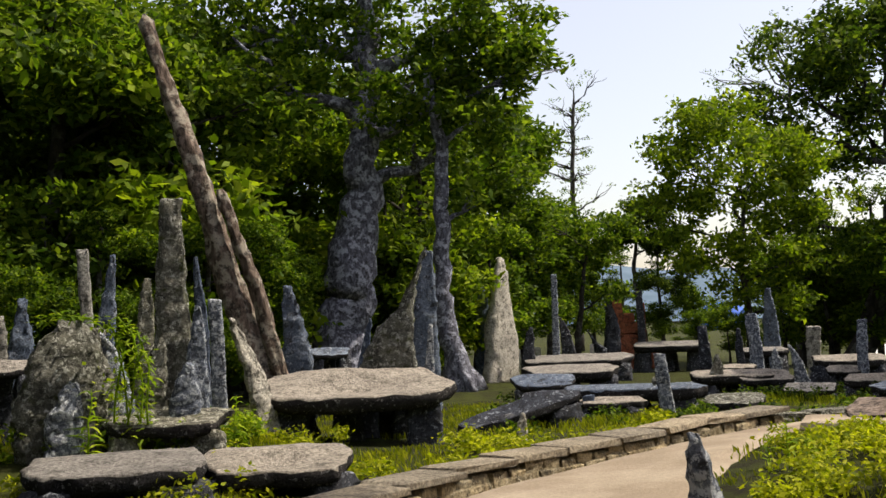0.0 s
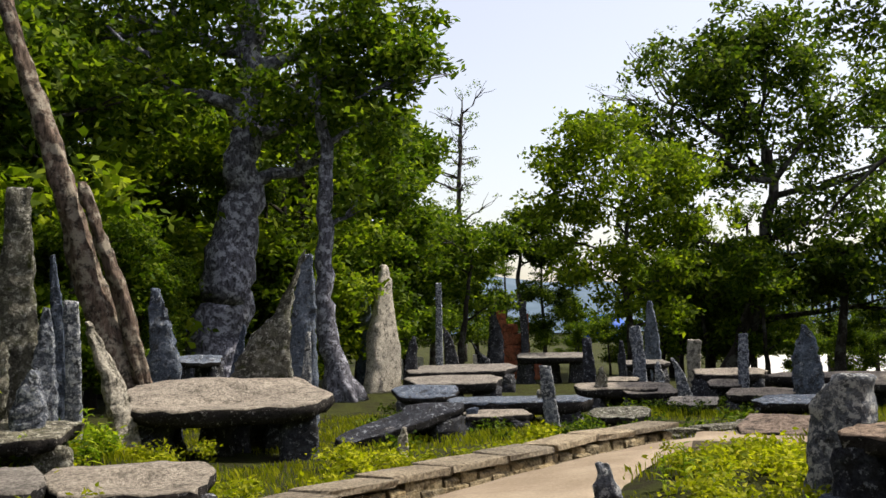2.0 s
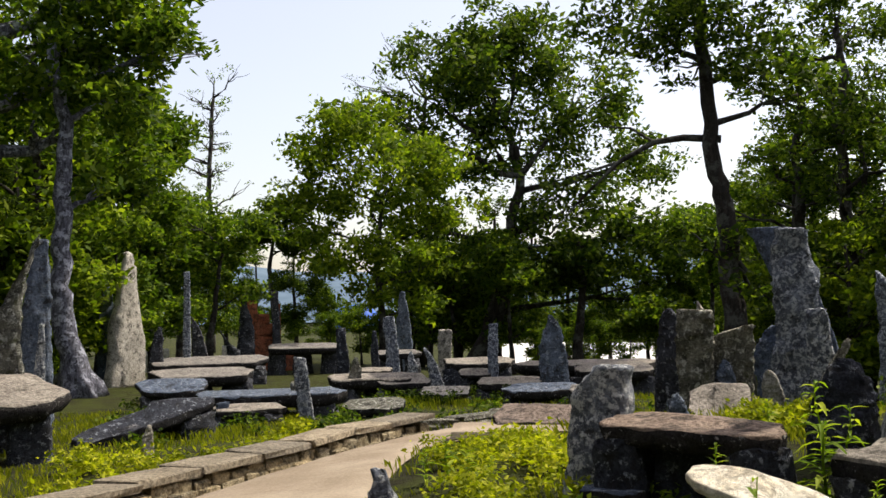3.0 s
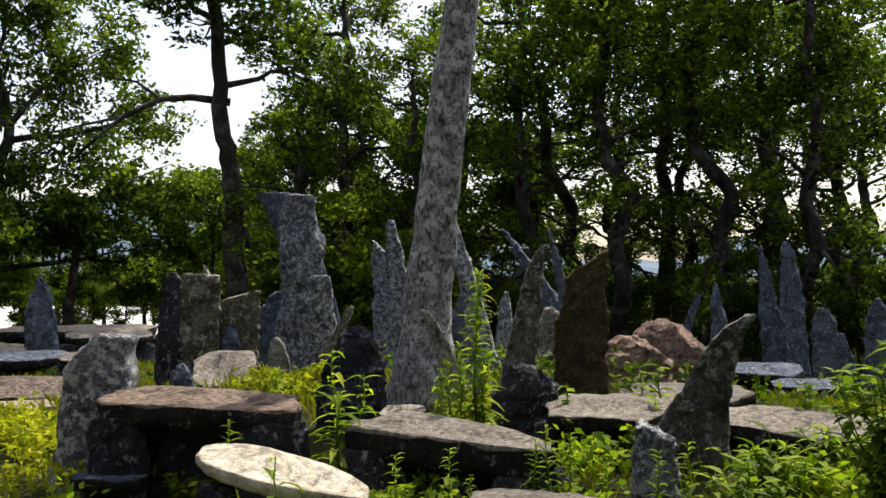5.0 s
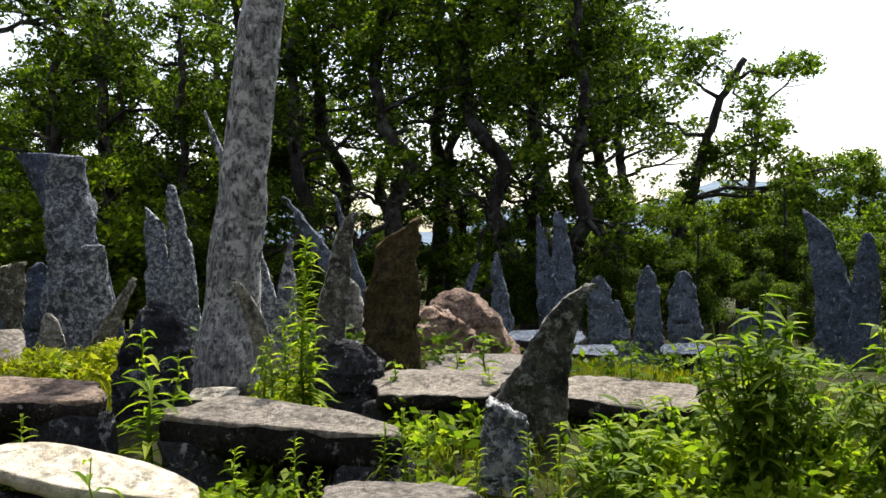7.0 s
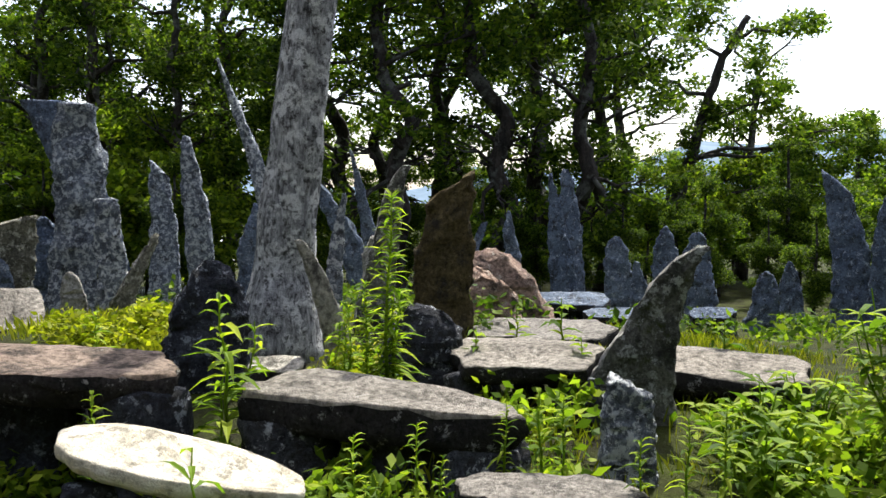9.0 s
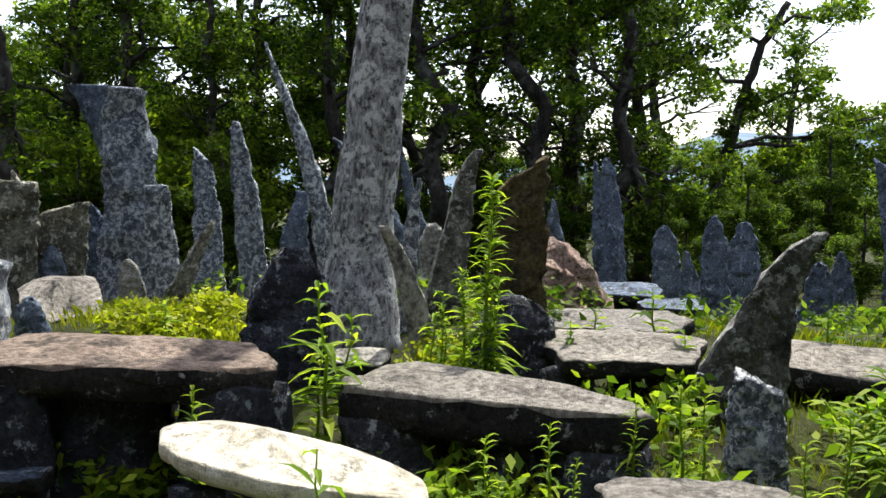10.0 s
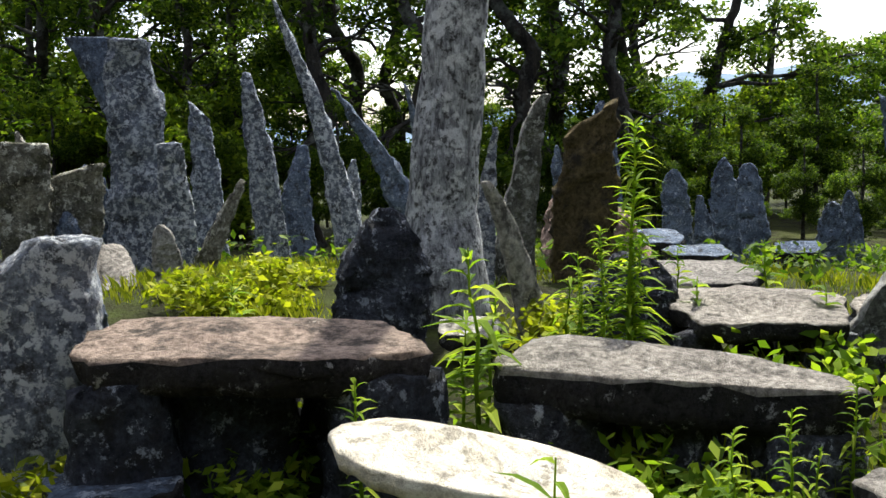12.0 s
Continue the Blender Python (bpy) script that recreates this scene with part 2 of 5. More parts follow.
def stone_body(h, wb, wt, th, lean, shape, seed, levels=34, seg=36, flip=1):
    """An upright slab: boxy section, tapering sides and a top cut as shape says."""
    loops = []
    for i in range(levels + 1):
        u = i / levels
        w = wb + (wt - wb) * u ** 0.9
        t, shift = th * (1 - 0.35 * u), 0.0
        if shape == "point" and u > 0.6:
            k = (u - 0.6) / 0.4
            w *= 1 - 0.62 * k ** 1.7
            t *= 1 - 0.45 * k
            shift = 0.22 * wb * math.sin(seed * 2.7) * k
        elif shape == "round" and u > 0.55:
            k = (u - 0.55) / 0.45
            w *= max(0.25, math.sqrt(max(0.0, 1 - 0.92 * k * k)))
            t *= max(0.35, math.sqrt(max(0.0, 1 - 0.85 * k * k)))
        elif shape == "egg":
            k = max(0.0, (u - 0.3) / 0.7)
            w = wb * (0.86 + 0.14 * math.sin(min(u / 0.3, 1) * math.pi / 2)) * max(0.3, math.sqrt(max(0.0, 1 - 0.96 * k ** 2.2)))
            t = th * max(0.3, math.sqrt(max(0.0, 1 - 0.9 * k ** 2.2)))
        elif shape == "bow" and u > 0.8:
            w *= 1 - 0.35 * (u - 0.8) / 0.2
            shift = 0.14 * wb * ((u - 0.8) / 0.2) ** 2 * (1 if lean > 0 else -1)
        calm = 0.35 if shape in ("bow", "egg") else 1.0
        w *= 1 + calm * 0.1 * noise.noise(Vector((seed * 3.3, u * 3.0, 0))) + calm * 0.05 * noise.noise(Vector((seed * 3.3, u * 9.0, 4)))
        bend = lean * (0.7 * u + 0.3 * u * u) + shift + calm * 0.07 * wb * noise.noise(Vector((seed * 1.9, u * 2.5, 7)))
        loop = []
        for j in range(seg):
            g = 2 * math.pi * j / seg
            c, s = math.cos(g), math.sin(g)
            x = math.copysign(abs(c) ** 0.45, c) * w / 2
            y = math.copysign(abs(s) ** 0.55, s) * t / 2
            z = u * h
            if shape == "slant":
                z -= u * u * 0.38 * min(h, 1.4 * wb) * (0.5 + flip * x / max(w, 0.01))
            elif shape == "cut":
                z -= u * u * 0.3 * wb * (0.5 + flip * x / max(w, 0.01))
            elif shape == "flat":
                z -= u * u * 0.08 * wb * (0.5 + x / max(w, 0.01)) * math.sin(seed * 2.1)
            loop.append(rough((x + bend, y, z), seed, 0.4 * max(wb, 0.25), (0.045 if shape == "bow" else 0.09) * min(wb, 0.9)))
        loops.append(loop)
    top = [Vector(v) for v in loops[-1]]
    mid = sum(top, Vector()) / seg
    loops.append([mid + (v - mid) * 0.62 + Vector((0, 0, 0.03 * wb)) for v in top])
    return rings(loops)


def standing_stone(x, y, z, h, wb, wt, th, yaw, lean, tip, shape, mat, label):
    COUNT[0] += 1
    v, f = stone_body(h, wb, wt, th, lean, shape, COUNT[0], flip=-1 if tip < 0 else 1)
    ob = mesh_ob("standing_stone", v, f, mat, smooth=True)
    if abs(tip) == 2:  # one narrow side is pale: sunlit rim painted in, with pale lichen
        ob.data.materials.append(pale)
        seg = 36
        ob.data.polygons.foreach_set("material_index", [1 if i < 34 * seg and math.cos(2 * math.pi * (i % seg + 0.5) / seg) * tip > 1.75 else 0 for i in range(len(ob.data.polygons))])
    ob.matrix_world = pose(x, y, z, 0, 0, yaw)
    return tagged(ob, label, "standing stone", "standing stones")


def table_stone(x, y, z, w, dep, th, yaw, legs, mat, label, tilt=(0, 0), taper=0.0):
    """A capstone with a broken outline on short rough uprights."""
    COUNT[0] += 1
    seed = COUNT[0]
    base = thing("table_stone", x, y, ground_z(x, y), yaw, label, "table stone", "table stones")
    top = z - ground_z(x, y)
    cr = random.Random(seed * 13)
    count, bow = (14, 0.8) if mat is white else (8, 0.55)
    corners = sorted(2 * math.pi * (k + cr.uniform(-0.3, 0.3)) / count for k in range(count))
    poly = []
    for g in corners:
        c, sn, k = math.cos(g), math.sin(g), cr.uniform(0.97, 1.03) if mat is white else cr.uniform(0.9, 1.05)
        poly.append(Vector((math.copysign(abs(c) ** bow, c) * w / 2 * k, math.copysign(abs(sn) ** bow, sn) * dep / 2 * k, 0)))
    outline = []
    for i in range(count):
        p, q = poly[i], poly[(i + 1) % count]
        for k in range(6):
            m = p.lerp(q, k / 6)
            outline.append(m * (1 + (0.0 if mat is white else 0.05) * noise.noise(m * 4 / max(w, 0.5) + Vector((seed, 0, 0))) + (0.015 if mat is white else 0.03) * noise.noise(m * 14 / max(w, 0.5))))
    # the back runs in towards one end
    for m in outline:
        u = min(1.0, max(0.0, m.x / w + 0.5))
        m.y = -dep / 2 + (m.y + dep / 2) * (1 - taper * u ** 2.2)
    loops = []
    for scale, zz in ((0.5, -th * 1.05), (0.8, -th), (0.93, -th * 0.93), (0.985, -th * 0.7), (1.0, -th * 0.4), (1.0, -th * 0.12), (0.985, -th * 0.02), (0.95, 0.0), (0.75, 0.004), (0.5, 0.006), (0.22, 0.004)):
        loops.append([rough((p.x * scale, p.y * scale, zz + tilt[0] * p.x / w + tilt[1] * p.y / dep), seed, 0.16, (0.03 if -th * 0.95 < zz < -th * 0.05 else 0.012) * min(1.3, 0.5 + w * 0.4) * (0.35 if mat is white else 1)) + Vector((0, 0, top)) for p in outline])
    v, f = rings(loops)
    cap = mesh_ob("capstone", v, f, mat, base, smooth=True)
    # sides and underside take the edge stone, shade painted into its colour
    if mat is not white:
        cap.data.materials.append(shaded_edge_stone)
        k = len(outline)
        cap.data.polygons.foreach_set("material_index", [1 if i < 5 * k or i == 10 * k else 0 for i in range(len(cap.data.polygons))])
    # inner blocks are added to fill the shaded gap below the capstone
    spots = [(-0.34, -0.28), (0.33, -0.3), (0.3, 0.3), (-0.32, 0.3)][:legs] + [(0.02, 0.24), (-0.05, -0.02)][:2 if w > 1.1 else 1]
    for i, (a, b) in enumerate(spots):
        b = -0.5 + (b + 0.5) * (1 - taper * (a + 0.5) ** 2.2)
        lh = top - th * (1.5 if mat is white else 0.8) + tilt[0] * a + tilt[1] * b
        if lh < 0.05:
            continue
        lw = min(0.5, 0.24 * w) * (0.8 + 0.5 * random.random())
        v, f = stone_body(lh + 0.12, lw * 1.25, lw, lw * 0.7, 0.04 * (random.random() - 0.5), "flat", seed + i * 0.37, 8, 16)
        # dark stone here puts the shade under the capstone into the supports' colour
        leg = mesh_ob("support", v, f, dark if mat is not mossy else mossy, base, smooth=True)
        leg.matrix_basis = pose(a * w, b * dep, -0.12, 0, 0, random.uniform(-40, 40))
    return base


# ---- ground ----
def spread(n, far, near):
    return [math.copysign(near * math.sinh(abs(i) / n * math.asinh(far / near)), i) for i in range(-n, n + 1)]


def build_ground():
    xs, ys = [v + 3 for v in spread(90, 2500, 6)], [v + 9 for v in spread(90, 2500, 6)]
    verts = []
    for b in ys:
        for a in xs:
            z = ground_z(a, b)
            if abs(a) < 60 and abs(b) < 80:
                off = 0.05 * noise.noise(Vector((a * 0.9, b * 0.9, 0))) + 0.02 * noise.noise(Vector((a * 3.1, b * 3.1, 5)))
                z += off - 0.05
            verts.append((a, b, z))
    k = len(xs)
    faces = [(i * k + j, i * k + j + 1, (i + 1) * k + j + 1, (i + 1) * k + j) for i in range(len(ys) - 1) for j in range(k - 1)]
    tagged(mesh_ob("ground", verts, faces, turf, smooth=True), "weedy green turf with bare earth between the stones", "ground", kind="structure")


LEFT = [(-1.3, -6), (-1.25, 2), (-1.1, 6), (-0.75, 8.4), (0.18, 10.0), (1.15, 11.0), (1.9, 11.75), (2.8, 12.65), (4.0, 13.75), (4.9, 14.4), (6.6, 15.0)]
RIGHT = [(1.35, -6), (1.35, 2), (1.25, 5.0), (1.5, 7.2), (2.45, 9.6), (3.0, 10.8), (3.4, 11.6), (3.9, 12.5), (4.6, 12.9), (5.4, 13.3), (6.9, 13.9)]


def along(line, n):
    """n + 1 points at even steps along a bent line."""
    p = [Vector((*q, 0)) for q in line]
    d = [0.0]
    for i in range(1, len(p)):
        d.append(d[-1] + (p[i] - p[i - 1]).length)
    res = []
    for k in range(n + 1):
        s = d[-1] * k / n
        i = max(1, min(len(p) - 1, next((j for j in range(1, len(d)) if d[j] >= s - 1e-9), len(d) - 1)))
        res.append(p[i - 1].lerp(p[i], (s - d[i - 1]) / (d[i] - d[i - 1])))
    return res


def build_path():
    a, b = along(LEFT, 60), along(RIGHT, 60)
    verts, faces, m = [], [], 8
    for p, q in zip(a, b):
        for j in range(m + 1):
            v = p.lerp(q, j / m)
            edge = 0.05 if j in (0, m) else 0.0
            verts.append((v.x, v.y, max(ground_z(v.x, v.y), -0.2) + 0.035 + 0.015 * noise.noise(v * 1.7) - edge * 1.6))
    for i in range(60):
        for j in range(m):
            k = i * (m + 1) + j
            faces.append((k, k + 1, k + m + 2, k + m + 1))
    tagged(mesh_ob("path", verts, faces, path_dirt, smooth=True), "trodden tan earth path curving between low stones", "path", kind="structure")


def on_path(x, y):
    for i in range(len(LEFT) - 1):
        (x0, y0), (x1, y1) = LEFT[i], LEFT[i + 1]
        if min(y0, y1) - 1e-6 <= y <= max(y0, y1):
            left = x0 + (x1 - x0) * (y - y0) / (y1 - y0)
            for j in range(len(RIGHT) - 1):
                (u0, v0), (u1, v1) = RIGHT[j], RIGHT[j + 1]
                if v0 <= y <= v1:
                    return left - 0.5 <= x <= u0 + (u1 - u0) * (y - v0) / (v1 - v0)
            return x >= left - 0.5 and x < 7
    return False


build_ground()
build_path()


# ---- the stones ----

# left of the path
table_stone(-1.37, 16.14, 0.81, 2.98, 2.39, 0.26, 5, 4, slab, "large grey-tan table stone on rough upright supports", tilt=(0.00, 0.34))
table_stone(-1.73, 10.76, 0.33, 1.58, 1.27, 0.17, 9, 3, slab, "low pale flat table stone in the grass", tilt=(0.00, 0.14))
table_stone(-3.19, 10.11, 0.42, 1.87, 1.49, 0.21, 18, 3, slab, "low tan flat table stone beside its twin", tilt=(0.00, 0.06))
table_stone(-3.13, 11.79, 0.71, 1.39, 1.11, 0.15, 15, 3, mossy, "mossy flat stone at the foot of a pillar stone", tilt=(0.00, 0.12))
table_stone(-5.26, 12.43, 1.33, 0.89, 0.71, 0.10, 23, 3, slab, "pale table stone under dark trees", tilt=(0.00, 0.14))
standing_stone(-3.24, 12.59, 0.26, 2.98, 0.53, 0.25, 0.26, 14, -0.01, 0.00, 'flat', mossy, "tall squared pillar stone covered in moss and lichen")
standing_stone(-2.95, 12.46, 0.21, 1.72, 0.35, 0.17, 0.21, 13, 0.04, 0.00, 'point', lichen, "rough lichen-covered stone leaning on a pillar")
standing_stone(-3.49, 12.21, 0.27, 1.30, 0.41, 0.21, 0.29, 16, 0.19, 0.00, 'round', mossy, "rough mossy stone at the foot of a pillar")
standing_stone(-4.46, 11.68, 0.30, 1.25, 0.57, 0.27, 0.40, 21, 0.14, 0.00, 'point', lichen, "rough broken stone overgrown by weeds")
standing_stone(-4.13, 12.01, 0.32, 1.41, 0.59, 0.39, 0.35, 19, 0.03, 0.00, 'flat', mossy, "broad broken mossy stone overgrown by weeds")
standing_stone(-3.68, 11.95, 0.28, 1.38, 0.45, 0.20, 0.27, 17, -0.10, 0.00, 'slant', lichen, "leaning broken stone in a mossy heap")
standing_stone(-4.27, 11.64, 0.29, 1.48, 1.01, 0.74, 0.60, 20, 0.14, 0.00, 'egg', mossy, "broad rough rock heap covered in moss")
standing_stone(-4.11, 11.27, 0.24, 0.89, 0.45, 0.29, 0.36, 20, 0.09, 0.00, 'round', lichen, "low rough boulder in a mossy heap")
standing_stone(-2.98, 11.93, 0.18, 1.12, 0.47, 0.24, 0.33, 14, 0.08, 0.00, 'round', lichen, "rough lichened boulder at a pillar's foot")
standing_stone(-4.77, 14.22, 0.27, 2.55, 0.16, 0.15, 0.11, 19, -0.11, 0.00, 'flat', pale, "slim pale post-like standing stone")
standing_stone(-5.36, 16.13, -0.04, 2.93, 0.39, 0.18, 0.15, 18, 0.33, 0.00, 'point', bluestone, "slim blue-grey pointed standing stone")
standing_stone(-4.45, 15.37, 0.09, 2.36, 0.31, 0.24, 0.12, 16, 0.13, 0.00, 'round', mossy, "small rounded mossy standing stone")
standing_stone(-4.04, 17.54, -0.15, 3.06, 0.31, 0.16, 0.12, 13, 0.00, 0.00, 'point', bluestone, "small blue-grey pointed standing stone")
standing_stone(-3.35, 15.64, 0.01, 2.12, 0.23, 0.19, 0.11, 12, -0.05, 0.00, 'flat', lichen, "small lichen-spotted standing stone")
standing_stone(-2.52, 15.20, 0.02, 1.80, 0.47, 0.22, 0.16, 50, -0.65, 0.00, 'point', pale, "pale slab leaning over beside a table stone")
standing_stone(-5.66, 13.89, 0.23, 1.94, 0.45, 0.24, 0.18, 22, 0.07, 0.00, 'point', bluestone, "blue-grey standing stone with a sloping top")
standing_stone(-6.14, 14.77, 0.06, 1.91, 0.26, 0.16, 0.10, 23, -0.10, 0.00, 'point', pale, "small pale standing stone")
standing_stone(-1.15, 17.16, -0.17, 3.07, 1.40, 0.24, 0.35, 3, 0.74, -1.00, 'slant', mossy, "large dark mossy slab with a sloping edge")
standing_stone(-0.32, 18.60, -0.20, 3.14, 0.48, 0.40, 0.19, 1, 0.00, 0.00, 'point', bluestone, "tall blue-grey stone behind a mossy slab")
standing_stone(-2.68, 18.81, -0.20, 2.58, 0.72, 0.31, 0.29, 8, 0.07, 0.00, 'point', bluestone, "blue-grey stone at the foot of a big tree")
standing_stone(-1.56, 18.94, -0.20, 1.98, 0.25, 0.14, 0.12, 4, 0.20, 0.00, 'point', bluestone, "small stone at the foot of a big tree")
standing_stone(-0.31, 17.00, -0.17, 1.80, 0.18, 0.13, 0.09, 1, 0.14, 0.00, 'point', lichen, "small standing stone beside a mossy slab")
table_stone(-2.39, 21.87, 1.17, 0.89, 0.71, 0.10, 6, 3, bluestone, "low grey slab among tree roots", tilt=(0.00, 0.14))

# stones in the middle of the field
standing_stone(1.94, 35.95, -0.44, 4.29, 1.64, 0.66, 0.57, 45, 0.14, 0.00, 'point', pale, "tall pale pointed slab standing in the field")
standing_stone(1.48, 36.77, -0.45, 3.29, 0.88, 0.48, 0.26, -2, 0.04, 0.00, 'point', bluestone, "blue-grey slab behind a pale pointed slab")
standing_stone(2.78, 34.89, -0.43, 1.87, 0.49, 0.34, 0.20, -5, 0.06, 0.00, 'point', dark, "dark slab beside a pale pointed slab")
standing_stone(3.83, 35.80, -0.44, 3.64, 0.27, 0.19, 0.16, -6, 0.03, 0.00, 'flat', lichen, "thin tall lichened standing stone")
standing_stone(4.57, 37.72, -0.47, 2.26, 0.70, 0.25, 0.21, -7, -0.25, 0.00, 'slant', dark, "dark leaning slab under the trees")
standing_stone(6.82, 42.46, -0.53, 3.00, 0.84, 0.42, 0.34, -9, 0.08, 0.00, 'point', dark, "dark pointed standing stone before a red one")
standing_stone(6.53, 41.49, -0.52, 1.73, 0.77, 0.27, 0.31, -8, -0.68, 0.00, 'slant', dark, "low dark stone under the trees")
standing_stone(8.40, 44.21, -0.56, 3.33, 0.34, 0.29, 0.20, -11, -0.07, 0.00, 'flat', dark, "thin dark post-like stone")
table_stone(4.50, 34.92, 0.40, 3.88, 3.10, 0.26, -7, 4, slab, "long grey table stone on low supports", tilt=(0.00, 0.15))
table_stone(3.34, 28.06, 0.35, 2.79, 2.23, 0.26, -7, 4, slab, "broad grey table stone on low supports", tilt=(0.00, 0.13))
table_stone(8.76, 40.71, 0.60, 2.98, 2.39, 0.26, -12, 4, slab, "thin dark-edged table stone on supports", tilt=(0.00, 0.14))
table_stone(2.25, 23.86, 0.30, 1.49, 1.19, 0.16, -6, 4, bluestone, "blue-grey table stone sloping to the path", tilt=(0.00, 0.24))
table_stone(3.74, 21.08, 0.25, 2.95, 1.80, 0.26, -11, 4, bluestone, "long dark table stone raised on uprights", tilt=(0.00, 0.01))
table_stone(3.11, 19.67, 0.11, 1.23, 0.99, 0.14, -9, 4, slab, "grey table stone tucked under a longer one", tilt=(0.00, 0.06))
table_stone(1.20, 17.55, 0.20, 2.25, 0.80, 0.16, 24, 3, dark, "fallen dark slab propped up at one end", tilt=(0.50, 0.10))
table_stone(6.62, 23.83, 0.30, 2.15, 1.72, 0.24, -16, 4, slab, "grey table stone with low supports", tilt=(0.00, 0.06))
table_stone(7.04, 23.07, 0.25, 1.29, 1.03, 0.14, -18, 4, slab, "grey table stone on low supports", tilt=(0.00, 0.16))
table_stone(7.60, 21.93, 0.05, 1.11, 0.89, 0.12, -20, 4, pale, "small pale table stone in the grass", tilt=(0.00, 0.13))
table_stone(10.86, 28.13, 0.35, 2.03, 1.62, 0.22, -22, 4, slab, "long thin table stone with a pale top", tilt=(0.00, 0.12))
table_stone(9.38, 24.65, 0.25, 0.81, 0.65, 0.09, -22, 4, slab, "grey table stone on low supports", tilt=(0.00, 0.13))
table_stone(8.99, 21.78, 0.20, 1.44, 1.16, 0.16, -24, 4, slab, "broad grey table stone on low supports", tilt=(0.00, 0.10))
table_stone(9.01, 20.15, 0.15, 1.57, 1.26, 0.17, -25, 4, bluestone, "dark-edged table stone on low supports", tilt=(0.00, 0.09))
table_stone(11.55, 23.02, 0.45, 3.44, 2.75, 0.26, -28, 4, slab, "long pale-topped table stone at the field's edge")
table_stone(11.29, 21.34, 0.40, 1.86, 1.49, 0.20, -29, 4, slab, "long grey table stone at the field's edge", tilt=(0.00, 0.12))
table_stone(8.27, 16.91, 0.35, 0.62, 0.49, 0.08, -28, 4, slab, "grey table stone behind a standing slab", tilt=(0.00, 0.10))
table_stone(5.24, 19.14, 0.10, 1.10, 0.88, 0.12, -16, 3, mossy, "low mossy flat stone", tilt=(0.00, 0.13))
table_stone(5.32, 12.34, 0.45, 1.25, 1.00, 0.14, -26, 4, redslab, "reddish-brown table stone on rough blocks", tilt=(0.00, 0.15))
table_stone(7.45, 26.68, 0.30, 1.00, 0.80, 0.11, -16, 4, slab, "small grey table stone", tilt=(0.00, 0.07))
table_stone(9.97, 32.88, 0.50, 1.61, 1.29, 0.18, -17, 4, slab, "far grey table stone", tilt=(0.00, 0.10))
standing_stone(4.21, 19.96, -0.40, 1.31, 0.31, 0.21, 0.15, -13, -0.12, 0.00, 'flat', lichen, "slim grey standing stone")
standing_stone(2.64, 19.64, -0.44, 0.63, 0.22, 0.22, 0.15, -8, 0.03, 0.00, 'flat', bluestone, "squared upright stone under a slab")
standing_stone(6.65, 26.57, -0.36, 1.71, 0.37, 0.23, 0.18, -15, -0.09, 0.00, 'flat', dark, "dark thin upright standing stone")
standing_stone(6.13, 23.61, -0.27, 0.98, 0.42, 0.20, 0.21, -15, -0.06, 0.00, 'point', mossy, "small pointed stone with yellow lichen")
standing_stone(8.15, 27.18, -0.32, 1.91, 0.35, 0.29, 0.14, -17, -0.14, 0.00, 'flat', lichen, "grey standing stone with a notched top")
standing_stone(11.82, 37.56, -0.47, 2.95, 0.70, 0.37, 0.21, -18, -0.18, 0.00, 'point', bluestone, "tall blue-grey slab before the trees")
standing_stone(8.29, 26.09, -0.31, 1.03, 0.34, 0.17, 0.17, -18, -0.06, 0.00, 'round', lichen, "small rounded grey standing stone")
standing_stone(8.54, 24.94, -0.29, 1.12, 0.41, 0.16, 0.16, -20, -0.27, 0.00, 'point', lichen, "small pointed grey standing stone")
standing_stone(9.11, 32.12, -0.39, 1.57, 0.28, 0.21, 0.14, -16, -0.11, 0.00, 'point', dark, "small dark standing stone")
standing_stone(11.09, 31.46, -0.38, 1.54, 0.42, 0.42, 0.17, -20, 0.03, 0.00, 'flat', pale, "square pale post stone before the trees")
standing_stone(9.71, 24.38, -0.28, 1.64, 0.27, 0.22, 0.16, -23, 0.04, 0.00, 'flat', lichen, "slim grey post-like standing stone")
standing_stone(9.86, 21.35, -0.37, 1.87, 0.72, 0.41, 0.22, -26, -0.03, 0.00, 'round', bluestone, "broad upright blue-grey slab with a rounded top")
standing_stone(4.41, 20.94, -0.23, 0.64, 0.37, 0.22, 0.22, -12, -0.23, 0.00, 'round', mossy, "low mossy stone between tables")

# stones by the path
standing_stone(1.34, 5.17, -0.03, 1.05, 0.25, 0.13, 0.18, -14, -0.14, 0.00, 'round', lichen, "rough pointed stone standing at the path's edge")
standing_stone(3.72, 8.08, 0.20, 1.00, 0.50, 0.42, 0.38, -48, 0.06, 0.00, 'bow', lichen, "upright blue-grey stone with white lichen spots")

# right-hand group
standing_stone(7.50, 12.46, 0.25, 1.35, 0.50, 0.42, 0.15, -34, -0.03, 0.00, 'flat', mossy, "broad greenish standing slab with a level top")
standing_stone(7.75, 13.49, 0.14, 1.47, 0.43, 0.34, 0.15, -32, 0.01, 0.00, 'round', dark, "dark upright stone under the trees")
standing_stone(7.13, 10.51, 0.44, 0.50, 0.22, 0.19, 0.13, -38, -0.03, 0.00, 'round', pale, "small round pale stone in the weeds")
standing_stone(5.31, 9.47, 0.41, 0.42, 0.25, 0.18, 0.15, -33, -0.04, 0.00, 'round', bluestone, "small square blue-grey stone")
standing_stone(8.03, 12.92, 0.18, 1.55, 0.35, 0.10, 0.10, -40, -0.13, 0.00, 'slant', pale, "pale pointed standing stone with a sloping edge")
